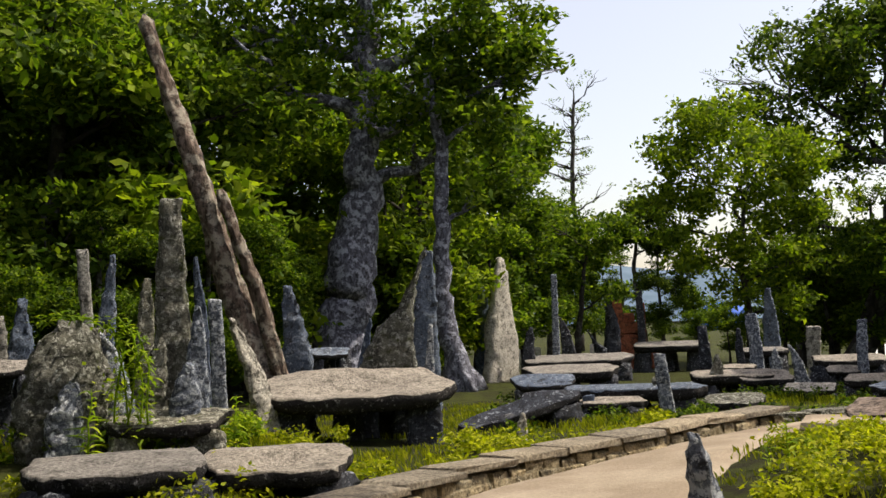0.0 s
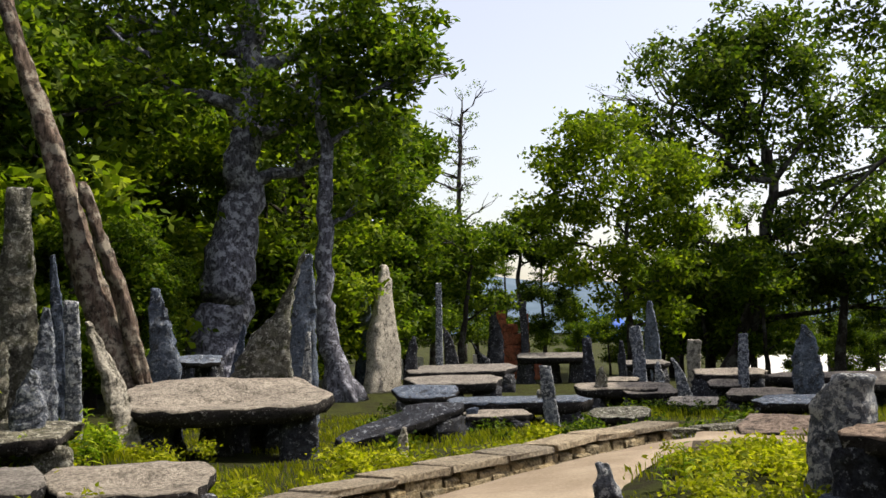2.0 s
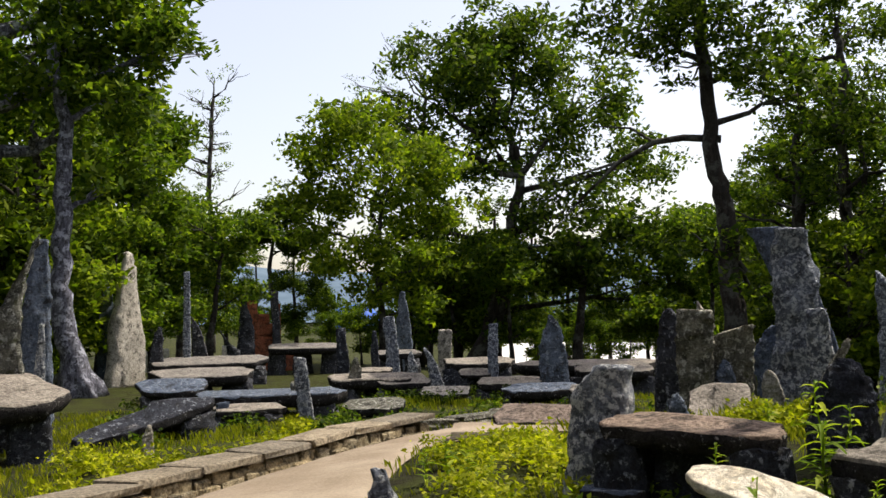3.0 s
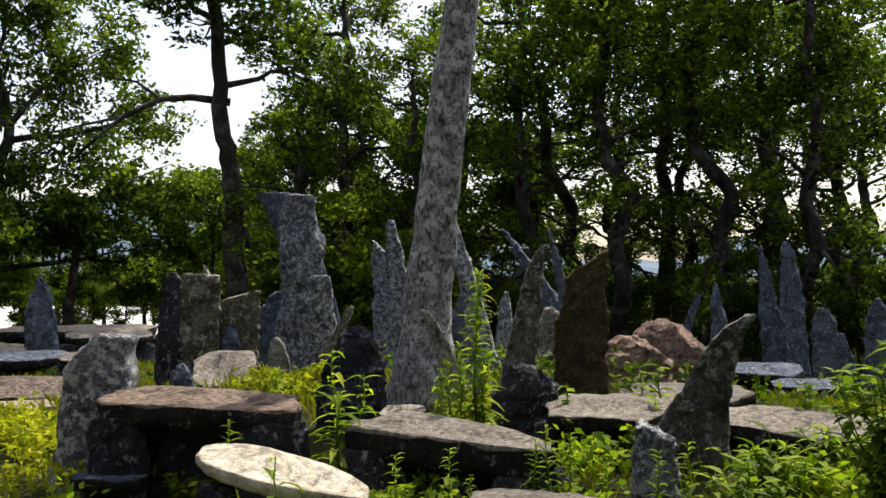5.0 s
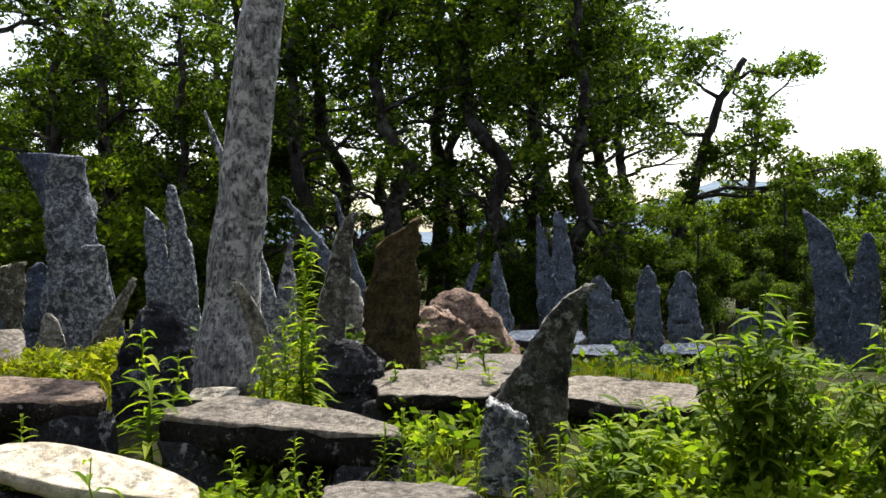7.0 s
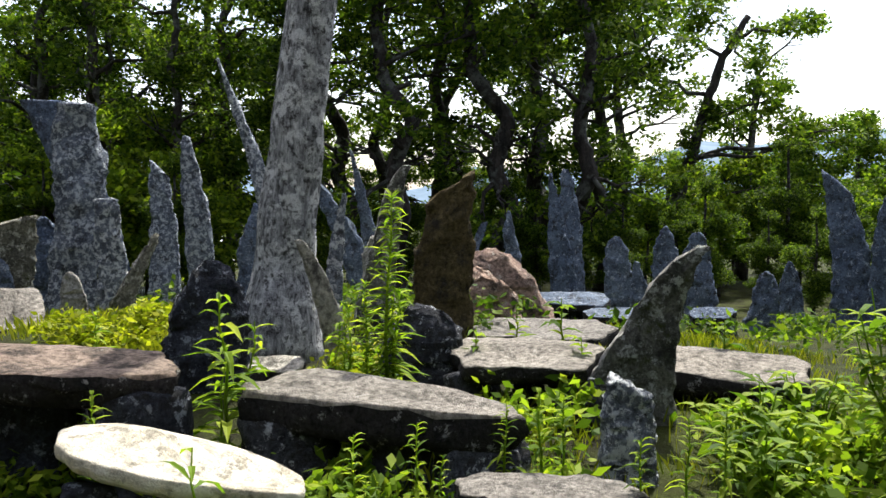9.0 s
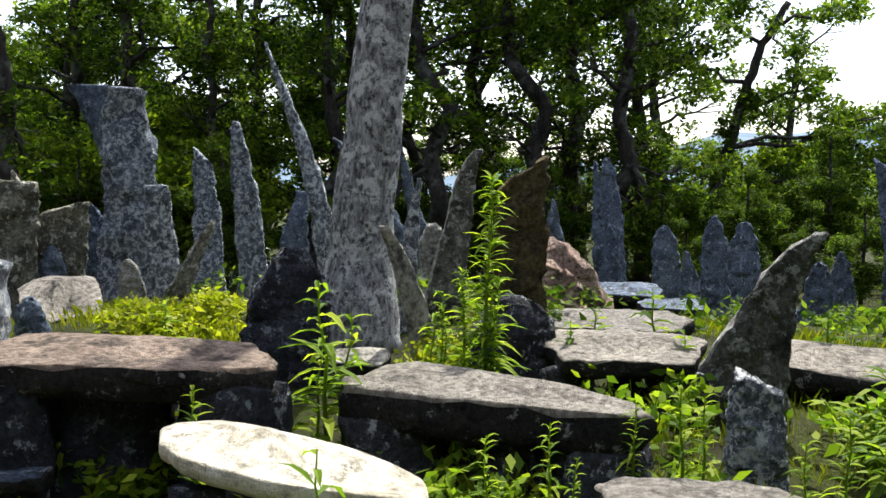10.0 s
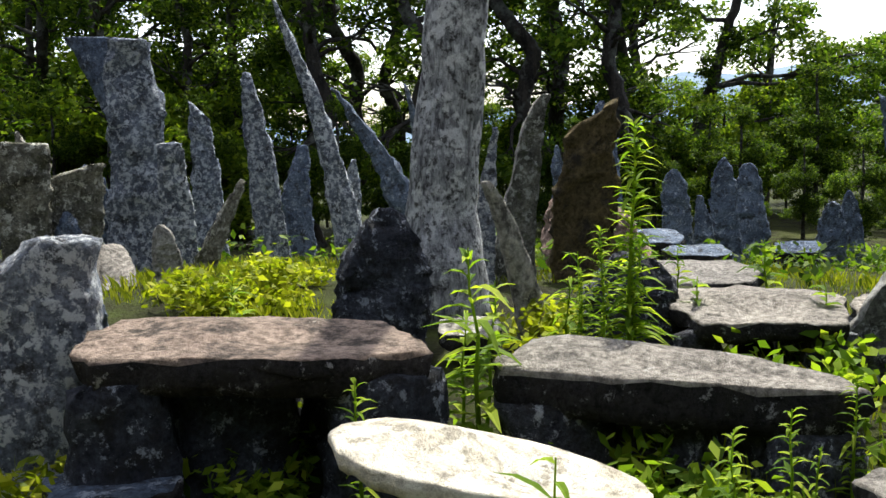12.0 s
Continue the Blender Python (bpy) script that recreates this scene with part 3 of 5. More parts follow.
standing_stone(7.72, 12.79, 0.21, 1.21, 0.40, 0.33, 0.16, -39, 0.03, 0.00, 'round', bluestone, "blue-grey round-topped standing stone")
standing_stone(7.94, 12.35, 0.24, 1.16, 0.48, 0.49, 0.10, -41, 0.01, -1.00, 'cut', mossy, "broad grey stone with a flat slanting top")
standing_stone(7.75, 12.25, 0.26, 0.70, 0.34, 0.23, 0.20, -41, -0.00, 0.00, 'round', bluestone, "small rounded stone behind a table")
standing_stone(9.57, 13.00, 0.09, 2.59, 0.88, 0.44, 0.24, -44, -0.13, 0.00, 'flat', lichen, "tall blue-grey standing stone with a flat top")
standing_stone(10.23, 13.03, 0.04, 2.71, 0.30, 0.62, 0.09, -46, -0.93, 0.00, 'flat', bluestone, "tall smooth slab behind another standing stone")
standing_stone(9.35, 12.35, 0.15, 1.40, 0.38, 0.26, 0.15, -46, -0.08, 0.00, 'flat', lichen, "grey stone with a sloping shoulder")
standing_stone(10.54, 14.83, -0.07, 1.38, 0.69, 0.54, 0.21, -43, -0.06, 0.00, 'round', bluestone, "blue-grey slab in the shade")
standing_stone(7.94, 10.99, 0.17, 1.06, 0.29, 0.11, 0.14, -44, 0.47, 0.00, 'round', mossy, "slim mossy stone leaning to one side")
standing_stone(13.23, 15.25, -0.25, 2.42, 0.55, 0.30, 0.19, -48, -0.06, 0.00, 'slant', lichen, "tall notched grey standing stone")
standing_stone(10.65, 12.12, 0.06, 2.28, 0.42, 0.22, 0.17, -51, -0.25, 0.00, 'round', lichen, "tall leaning grey stone with a worn edge")
standing_stone(12.38, 12.12, -0.07, 3.53, 0.45, 0.07, 0.20, -55, -0.90, 0.00, 'point', lichen, "tall curved horn-like standing stone")
standing_stone(14.56, 14.56, -0.37, 1.84, 0.55, 0.37, 0.22, -53, -0.05, 0.00, 'point', bluestone, "blue-grey standing stone in the shade")
standing_stone(16.56, 13.34, -0.52, 2.97, 0.78, 0.14, 0.23, -59, -1.40, 0.00, 'point', bluestone, "leaning blue slab behind the tree")
standing_stone(14.20, 13.34, -0.31, 1.57, 0.35, 0.23, 0.14, -56, 0.01, 0.00, 'point', lichen, "small lichen-spotted stone by the tree")
standing_stone(5.50, 7.62, 0.40, 0.79, 0.47, 0.39, 0.36, -55, 0.06, 0.00, 'egg', dark, "dark egg-shaped upright stone")
standing_stone(6.08, 6.98, 0.45, 0.88, 0.22, 0.08, 0.08, -32, -0.29, 2.00, 'bow', pale, "thin grey slab leaning against a tree")
standing_stone(7.00, 7.74, 0.51, 1.11, 0.15, 0.08, 0.06, -61, 0.07, 0.00, 'point', lichen, "grey stone slab behind the tree")
standing_stone(7.80, 7.90, 0.45, 1.40, 0.36, 0.12, 0.12, -53, 0.22, -2.00, 'bow', mossy, "leaning mossy slab with a pale edge")
standing_stone(14.50, 11.87, -0.31, 2.64, 0.40, 0.09, 0.12, -55, -0.66, 0.00, 'point', bluestone, "blue leaning slab in the shade")
standing_stone(8.28, 7.52, 0.35, 1.47, 0.52, 0.40, 0.12, -57, 0.05, -1.00, 'slant', brown, "brown standing slab with a slanting top")
standing_stone(10.15, 8.13, 0.18, 0.70, 0.95, 0.70, 0.66, -59, -0.06, 0.00, 'round', redstone, "rounded brownish boulder in the sun")
standing_stone(11.95, 8.75, 0.02, 0.92, 1.34, 0.76, 0.87, -60, -0.10, 0.00, 'round', redstone, "broad reddish boulder behind another")
standing_stone(10.67, 9.66, 0.17, 1.00, 0.41, 0.34, 0.25, -54, 0.00, 0.00, 'round', pale, "pale square boulder behind slabs")
standing_stone(6.21, 6.50, 0.43, 0.50, 0.54, 0.44, 0.36, -68, 0.00, 0.00, 'round', dark, "dark low boulder with a pale top")
standing_stone(6.26, 5.30, 0.34, 0.99, 0.63, 0.12, 0.13, -74, 0.35, -2.00, 'bow', mossy, "leaning mossy slab with an edge painted pale as sunlit")
standing_stone(5.36, 4.95, 0.23, 0.54, 0.30, 0.20, 0.16, -74, 0.01, 0.00, 'cut', lichen, "small blue-grey stump-like stone with lichen")
standing_stone(19.12, 11.88, -0.75, 2.12, 0.57, 0.16, 0.17, -63, 0.00, 0.00, 'point', bluestone, "pointed blue-grey standing stone in the shade")
standing_stone(20.52, 11.28, -0.86, 2.99, 0.71, 0.14, 0.21, -66, -0.46, 0.00, 'point', bluestone, "pointed blue-grey standing stone in the shade")
standing_stone(24.28, 12.66, -1.22, 3.51, 0.70, 0.48, 0.21, -66, -0.16, 0.00, 'point', bluestone, "pointed blue-grey standing stone in the shade")
standing_stone(19.03, 9.67, -0.71, 1.64, 0.54, 0.48, 0.16, -68, -0.08, 0.00, 'round', bluestone, "rounded blue-grey standing slab in the shade")
standing_stone(19.79, 9.05, -0.78, 1.89, 0.62, 0.40, 0.19, -71, -0.02, 0.00, 'round', bluestone, "rounded blue-grey standing slab in the shade")
standing_stone(18.20, 9.03, -0.64, 1.17, 0.41, 0.21, 0.12, -69, 0.00, 0.00, 'point', bluestone, "pointed blue-grey standing stone in the shade")
standing_stone(22.39, 9.13, -1.02, 1.94, 0.75, 0.57, 0.22, -73, -0.04, 0.00, 'round', bluestone, "rounded blue-grey standing slab in the shade")
standing_stone(23.12, 6.07, -1.08, 3.31, 1.00, 0.57, 0.30, -81, -0.43, 0.00, 'slant', bluestone, "tall blue-grey slab with a slanting top")
standing_stone(22.19, 5.53, -1.00, 2.70, 0.60, 0.48, 0.18, -82, 0.08, 0.00, 'round', bluestone, "rounded blue-grey standing slab in the shade")
standing_stone(21.26, 14.23, -0.98, 2.05, 0.26, 0.16, 0.08, -61, 0.60, 0.00, 'flat', bluestone, "thin pale standing stone in the shade")
standing_stone(19.79, 7.30, -0.78, 1.13, 0.65, 0.37, 0.19, -76, 0.07, 0.00, 'round', bluestone, "rounded blue-grey standing slab in the shade")
standing_stone(21.89, 7.13, -0.97, 1.37, 0.48, 0.36, 0.14, -77, -0.07, 0.00, 'round', bluestone, "rounded blue-grey standing slab in the shade")
table_stone(4.02, 7.27, 0.86, 1.34, 0.84, 0.15, -48, 4, redslab, "brown-topped table stone on squat supports", tilt=(-0.04, 0.04), taper=0.35)
table_stone(4.84, 5.90, 0.71, 1.36, 0.62, 0.19, -73, 4, slab, "grey table stone with a thick dark edge", tilt=(-0.05, 0.04), taper=0.7)
table_stone(3.76, 6.18, 0.60, 0.96, 0.52, 0.08, -60, 3, white, "bright whitish flat slab tilting in the sun", tilt=(-0.17, 0.05), taper=0.3)
table_stone(6.28, 5.88, 0.70, 0.95, 0.80, 0.10, -68, 4, slab, "tan table stone behind a leaning slab", tilt=(0.00, 0.07))
table_stone(7.14, 4.98, 0.60, 1.15, 0.80, 0.13, -77, 4, slab, "tan table stone beside a leaning slab", tilt=(-0.03, 0.07))
table_stone(6.78, 10.97, 0.63, 0.69, 0.80, 0.08, -42, 4, slab, "tan table stone behind the brown-topped one", tilt=(0.00, 0.30))
table_stone(4.18, 4.86, 0.56, 0.70, 0.39, 0.08, -70, 3, slab, "low rough flat stone among weeds")
table_stone(9.34, 7.05, 0.45, 1.34, 1.08, 0.15, -68, 3, slab, "flat tan stone before boulders", tilt=(0.00, 0.06))
table_stone(3.49, 7.46, 0.44, 0.48, 0.38, 0.08, -40, 3, bluestone, "low grey slab beside the upright stone")
table_stone(14.88, 8.31, 0.00, 0.93, 0.75, 0.10, -68, 4, bluestone, "grey slab among shaded stones", tilt=(0.00, 0.08))
table_stone(15.66, 7.14, 0.00, 0.69, 0.55, 0.08, -72, 4, bluestone, "grey slab among shaded stones", tilt=(0.00, 0.11))
table_stone(15.68, 9.35, 0.10, 1.38, 1.10, 0.15, -69, 4, bluestone, "grey slab among shaded stones", tilt=(0.00, 0.11))
table_stone(5.58, 7.14, 0.63, 0.35, 0.28, 0.08, -59, 3, pale, "pale flat stone at the foot of the tree", tilt=(0.00, 0.06))

standing_stone(1.08, 15.25, -0.12, 0.42, 0.17, 0.10, 0.12, 10, 0.02, 0.00, 'point', pale, "small pale pointed stone beside the low wall")

# ---- trees ----
def tube(points, radii, seg=9, seed=0.0, bumpy=0.12, flare=0.0):
    loops = []
    for i, (p, r) in enumerate(zip(points, radii)):
        p = Vector(p)
        d = (Vector(points[min(i + 1, len(points) - 1)]) - Vector(points[max(i - 1, 0)])).normalized()
        u = d.orthogonal().normalized() if abs(d.z) < 0.7 else Vector((1, 0, 0)) - d * d.x
        u.normalize()
        w = d.cross(u)
        loop = []
        for j in range(seg):
            g = 2 * math.pi * j / seg
            k = r * (1 + bumpy * noise.noise(Vector((math.cos(g) * 1.3 + seed, math.sin(g) * 1.3, p.z * 0.8))) + 0.1 * noise.noise(Vector((math.cos(g) * 4 + seed, math.sin(g) * 4, p.z * 2.2))) + flare * max(0.0, 1 - i / 4) * math.cos(5 * g + seed))
            loop.append(p + u * math.cos(g) * k + w * math.sin(g) * k)
        loops.append(loop)
    return rings(loops)


def wander(start, end, n, amount, rng):
    a, b = Vector(start), Vector(end)
    res = []
    for i in range(n + 1):
        t = i / n
        off = Vector((rng.uniform(-1, 1), rng.uniform(-1, 1), rng.uniform(-0.5, 0.5))) * amount * math.sin(math.pi * t)
        res.append(a.lerp(b, t) + off)
    return res


def leaf_cloud(blobs, count, size, seed, droop=0.0, clump=14):
    """Many small pointed leaves in tufts, the tufts gathered in flattish pads over uneven blobs (centre, radii)."""
    r = np.random.RandomState(seed)
    pc, pr = [], []
    for c, (rh, rv) in blobs:
        for _ in range(int(6 + 4 * min(rh, 3.0))):
            d = r.normal(size=3)
            d[2] += 0.25
            d /= np.linalg.norm(d)
            k = rh * r.uniform(0.26, 0.5)
            pc.append(np.array(c) + d * np.array([rh, rh, rv]) * r.uniform(0.5, 1.0))
            pr.append((k, k, min(k * 0.8, rv * 0.6)))
    pc, pr = np.array(pc), np.array(pr)
    vol = (pr[:, 0] ** 2 * pr[:, 2]) ** 0.72
    pick = r.choice(len(pc), count // clump, p=vol / vol.sum())
    d = r.normal(size=(len(pick), 3))
    d /= np.linalg.norm(d, axis=1)[:, None]
    tuft = pc[pick] + d * pr[pick] * r.rand(len(pick), 1) ** 0.5
    p = np.repeat(tuft, clump, 0) + r.normal(size=(len(pick) * clump, 3)) * size * np.array([0.9, 0.9, 0.5])
    n = len(p)
    ax = r.normal(size=(n, 3)) * np.array([1.0, 1.0, 0.6]) + np.array([0, 0, -droop])
    ax /= np.linalg.norm(ax, axis=1)[:, None]
    up = r.normal(size=(n, 3)) * 0.9 + np.array([0, 0, 1.0])
    side = np.cross(ax, up)
    side /= np.linalg.norm(side, axis=1)[:, None] + 1e-9
    ln = (size * (0.6 + 0.8 * r.rand(n)))[:, None]
    wd = ln * 0.25
    q = np.stack([p - ax * ln * 0.5, p + side * wd - ax * ln * 0.12, p + ax * ln * 0.5, p - side * wd - ax * ln * 0.12], 1).reshape(-1, 3)
    return q, np.arange(n * 4).reshape(-1, 4)


def quads_ob(name, verts, quads, mat, parent=None, label=""):
    me = bpy.data.meshes.new(name)
    n, k = len(verts), len(quads)
    me.vertices.add(n)
    me.vertices.foreach_set("co", np.asarray(verts, np.float32).ravel())
    me.loops.add(k * 4)
    me.loops.foreach_set("vertex_index", np.asarray(quads, np.int32).ravel())
    me.polygons.add(k)
    me.polygons.foreach_set("loop_start", np.arange(0, k * 4, 4, dtype=np.int32))
    me.materials.append(mat)
    me.update(calc_edges=True)
    ob = new(name, me)
    ob.parent = parent
    if label:
        tagged(ob, label)
    return ob


def tree(x, y, line, radius, blobs, leaves, size, leaf, bark, seed, label, flare=0.0, limbs=True, z=None, clump=14, name="tree", wobble=0.18, twist=0.07):
    """Trunk along a line of local points, limbs to every blob of the crown, and the crown's leaves."""
    rng = random.Random(seed)
    base = thing(name, x, y, (ground_z(x, y) if z is None else z) - 0.1, 0, label, "tree", "trees round the field")
    n = len(line)
    dense = []
    for i in range(n - 1):
        for k in range(6):
            dense.append(Vector(line[i]).lerp(Vector(line[i + 1]), k / 6) + Vector((rng.uniform(-1, 1), rng.uniform(-1, 1), 0)) * radius * (wobble if i + k else 0))
    dense.append(Vector(line[-1]))
    rad = [radius * (1.0 - 0.62 * i / (len(dense) - 1)) * (1 + (0.55 if flare else 0.25) * max(0, 1 - i / 5)) for i in range(len(dense))]
    v, f = tube(dense, rad, 20, seed, 0.2, flare)
    mesh_ob("trunk", v, f, bark, base, smooth=True)
    if limbs:
        for c, r in blobs:
            c = Vector(c)
            start = min(dense[len(dense) // 3:], key=lambda p: (p - c).length + 0.6 * max(0.0, p.z - c.z + 1.0))
            pts = wander(start, c, 5, twist * (c - start).length, rng)
            r0 = max(0.05 if radius > 0.1 else radius * 0.4, radius * 0.3)
            v, f = tube(pts, [r0 * (1 - 0.75 * i / 5) for i in range(6)], 7, seed)
            for _ in range(3):
                e = c + Vector((rng.uniform(-1, 1) * r[0], rng.uniform(-1, 1) * r[0], rng.uniform(-0.6, 1) * r[1])) * 0.85
                v2, f2 = tube(wander(pts[3], e, 4, 0.1 * (e - pts[3]).length, rng), [r0 * 0.4 * (1 - 0.7 * i / 4) for i in range(5)], 5, seed)
                f += [tuple(k + len(v) for k in g) for g in f2]
                v += v2
            mesh_ob("limb", v, f, bark, base, smooth=True)
    if leaves:
        q, k = leaf_cloud(blobs, leaves, size, seed, 0.35, clump)
        quads_ob("crown", q, k, leaf, base)
    return base


def random_blobs(rng, n, low, high, spread_r, r):
    res = []
    for i in range(n):
        g, d = rng.uniform(0, 6.28), spread_r * math.sqrt(rng.random())
        zz = rng.uniform(low, high)
        k = 1 - 0.5 * abs((zz - (low + high) / 2) / (high - low + 0.01))
        res.append(((math.cos(g) * d * k, math.sin(g) * d * k, zz), (r * rng.uniform(0.65, 1.25), r * rng.uniform(0.5, 0.9))))
    return res


def at(az, d):
    """A place by its bearing from the start of the walk (degrees clockwise) and distance."""
    return math.sin(radians(az)) * d, math.cos(radians(az)) * d


# the two old trees ahead
x, y = at(-6.0, 33)
tree(x, y, [(0, 0, 0), (0.35, 0, 2.2), (0.75, 0, 4.2), (1.0, 0, 6.2), (1.1, 0.3, 8.5), (1.4, 0.4, 12)], 0.95,
     [((-1.5, -1, 9.5), (2.2, 1.8)), ((2.4, 0.5, 9.8), (2.3, 1.7)), ((0.5, 1.5, 12), (2.8, 2.0)), ((4.3, -0.5, 11.5), (2.3, 1.5)), ((-2.8, 0.5, 12), (2.4, 1.7)), ((3.6, 0, 7.4), (1.2, 1.1)), ((1.0, -0.5, 14.5), (3, 1.8)), ((5.0, -1, 9.3), (1.3, 1.0))],
     16000, 0.28, leaf_mid, bark_blue, 11, "huge old tree with furrowed blue-grey bark and buttress roots", flare=0.3)
x, y = at(0.6, 31)
tree(x, y, [(0.25, 0, 0), (-0.1, 0, 1.6), (-0.3, 0, 3.0), (-0.22, 0, 5.0), (-0.2, 0, 7.5), (-0.6, 0, 10)], 0.36,
     [((-1.0, 0, 9.0), (1.5, 1.1)), ((0.9, 0, 8.2), (1.4, 1.0)), ((0.3, 1, 10.2), (1.8, 1.2)), ((2.4, 0, 9.6), (1.5, 1.0)), ((0.7, 0.3, 5.6), (0.8, 0.7))],
     7000, 0.25, leaf_mid, bark_blue, 12, "slender twisting tree with a gnarled grey foot", flare=0.35)

# the big leaning weathered trunk among the stones
log = thing("leaning_dead_trunk", -2.75, 16.95, -0.15, 0, "long bare weathered trunk leaning far over among the stones", "dead tree")


def log_stem(line, r0, r1, seed):
    pts = [Vector(line[i]).lerp(Vector(line[i + 1]), k / 7) for i in range(len(line) - 1) for k in range(7)] + [Vector(line[-1])]
    v, f = tube(pts, [(r0 + (r1 - r0) * i / (len(pts) - 1)) * (0.35 if i == len(pts) - 1 else 1) for i in range(len(pts))], 22, seed, 0.35)
    return [rough(p, seed, 0.22, 0.045) for p in v], f


v, f = log_stem([(0.16, 0, 0), (-0.26, 0, 1.25), (-0.68, 0.05, 2.5), (-0.98, 0.1, 3.7), (-1.36, 0.2, 4.9), (-1.78, 0.3, 6.1), (-2.14, 0.4, 7.2)], 0.27, 0.1, 3.0)
mesh_ob("trunk", v, f, bark_brown, log, smooth=True)
v, f = log_stem([(0.5, -0.12, 0.0), (0.07, -0.12, 1.24), (-0.27, -0.12, 2.6), (-0.55, -0.1, 3.35), (-0.8, -0.08, 4.1)], 0.13, 0.09, 5.0)
mesh_ob("split_stem", v, f, bark_brown, log, "paler split stem lying along the trunk", smooth=True)

# dense wood behind the field
forms = []
for i, (hgt, leaf) in enumerate(((15, leaf_mid), (13, leaf_mid), (17, leaf_dark), (12, leaf_mid))):
    rng = random.Random(40 + i)
    bl = random_blobs(rng, 13, 3.0, hgt - 1.5, 3.4, 1.9) + [((0, 0, hgt * 0.9), (1.8, 1.3))]
    forms.append(tree(-60 - 12 * i, -40, [(0, 0, 0), (0.2, 0.1, hgt * 0.3), (-0.2, 0.1, hgt * 0.6), (0, 0, hgt * 0.9)], 0.3, bl, 20000, 0.29, leaf, bark_dark, 50 + i, "leafy dark-trunked tree of the wood and the added unseen ring"))
thin = []
for i in range(3):
    rng = random.Random(70 + i)
    bl = random_blobs(rng, 10, 4.5, 13, 3.2, 1.3) + random_blobs(rng, 4, 1.5, 4.5, 2.0, 0.8) + [((0.3 * (i - 1), 0, 12.4), (1.6, 1.1)), ((0.4 * (i - 1), 0.2, 9.5), (1.7, 1.1))]
    bend = [(0, 0, 0)] + [(rng.uniform(-0.75, 0.75), rng.uniform(-0.4, 0.4), 1.3 * k) for k in range(1, 9)] + [(0, 0, 12)]
    thin.append(tree(-60 - 12 * i, -60, bend, 0.28, bl, 9500, 0.2, leaf_dark if i else leaf_mid, bark_dark, 80 + i, "crooked dark tree with loose foliage at the wood's edge", wobble=0.15, twist=0.16))


bushes = []
for i in range(2):
    rng = random.Random(90 + i)
    bushes.append(tree(-100 - 12 * i, -60, [(0, 0, 0), (0.1, 0, 1.2), (0, 0.1, 2.5), (0.1, 0, 4)], 0.1, random_blobs(rng, 9, 0.8, 4.6, 1.8, 0.9), 6000, 0.2, leaf_bright if i else leaf_mid, bark_dark, 95 + i, "leafy young tree in the undergrowth"))


def plant_copy(src, az, d, scale, turn):
    x, y = at(az, d)
    copy_thing(src, pose(x, y, ground_z(x, y) - 0.1, 0, 0, turn) @ Matrix.Scale(scale, 4))


rng = random.Random(5)
for az, d, s in ((-27, 31, 1.05), (-23.5, 36, 1.1), (-20.5, 30, 1.0), (-17, 37, 1.15), (-14.5, 31, 0.95), (-11, 39, 1.1), (-8.5, 42, 1.1), (-3.5, 44, 1.0), (-1, 40, 0.9), (2.0, 46, 1.0), (4.3, 52, 0.85), (5.8, 56, 0.7), (-25, 44, 1.2), (-19, 46, 1.2), (-13, 47, 1.2), (-6, 52, 1.1), (0, 55, 1.0)):
    plant_copy(forms[rng.randrange(4)], az, d, s, rng.uniform(0, 360))
for az, d, s in ((-24, 26, 0.42), (-18, 27, 0.4), (-12.5, 28, 0.42), (-9.2, 30, 0.38), (-3.0, 36, 0.45), (3.2, 42, 0.5), (6.6, 60, 0.55), (8.2, 62, 0.5), (11.8, 66, 0.45), (9.8, 70, 0.42), (13.5, 72, 0.4), (18.5, 66, 0.62), (20.5, 60, 0.55), (22, 70, 0.6), (28.5, 66, 0.42), (30.5, 62, 0.4), (32.5, 58, 0.45), (34.5, 62, 0.5), (36.5, 50, 0.5), (39, 56, 0.6)):
    plant_copy(forms[rng.randrange(4)], az, d, s, rng.uniform(0, 360))
for az, d, s in ((36.5, 48, 0.72), (38.8, 44, 0.8), (41, 40, 0.75), (43.5, 33, 0.72), (46.5, 38, 0.95), (49, 31, 0.9), (51.5, 35, 1.0), (54, 30, 0.95), (56.5, 34, 1.0), (59, 31, 1.0), (61.5, 35, 1.05), (63.5, 31, 0.95), (65.5, 37, 0.95), (54.5, 41, 1.0), (58.2, 43, 1.05), (63, 43, 1.0), (67, 42, 0.9)):
    plant_copy(thin[rng.randrange(3)], az, d, s, rng.uniform(0, 360))
for az, d, s in ((42, 38, 0.5), (46, 42, 0.8), (50.5, 42, 0.62), (55.5, 44, 0.4), (59, 46, 0.36), (63, 44, 0.34), (67, 46, 0.4), (70, 50, 0.42), (73, 44, 0.42), (76, 48, 0.46), (79, 46, 0.44), (82, 44, 0.42), (86, 44, 0.46), (90, 42, 0.46), (74.5, 36, 0.3), (80.5, 36, 0.28)):
    plant_copy(forms[rng.randrange(4)], az, d, s, rng.uniform(0, 360))
for az, d, s in ((20.5, 66, 0.6), (22.6, 64, 0.64), (24.6, 66, 0.6), (26.4, 70, 0.55)):
    plant_copy(forms[2], az, d, s, rng.uniform(0, 360))
for az, d, s in ((38, 38, 0.9), (40, 35, 0.95)):
    plant_copy(thin[rng.randrange(3)], az, d, s, rng.uniform(0, 360))
for az, d, s in ((38, 42, 0.75),):
    plant_copy(forms[rng.randrange(4)], az, d, s, rng.uniform(0, 360))
for i in range(22):
    plant_copy(forms[2], 38 + i * 2.3 + rng.uniform(-1, 1), rng.uniform(27, 34), rng.uniform(0.16, 0.25), rng.uniform(0, 360))
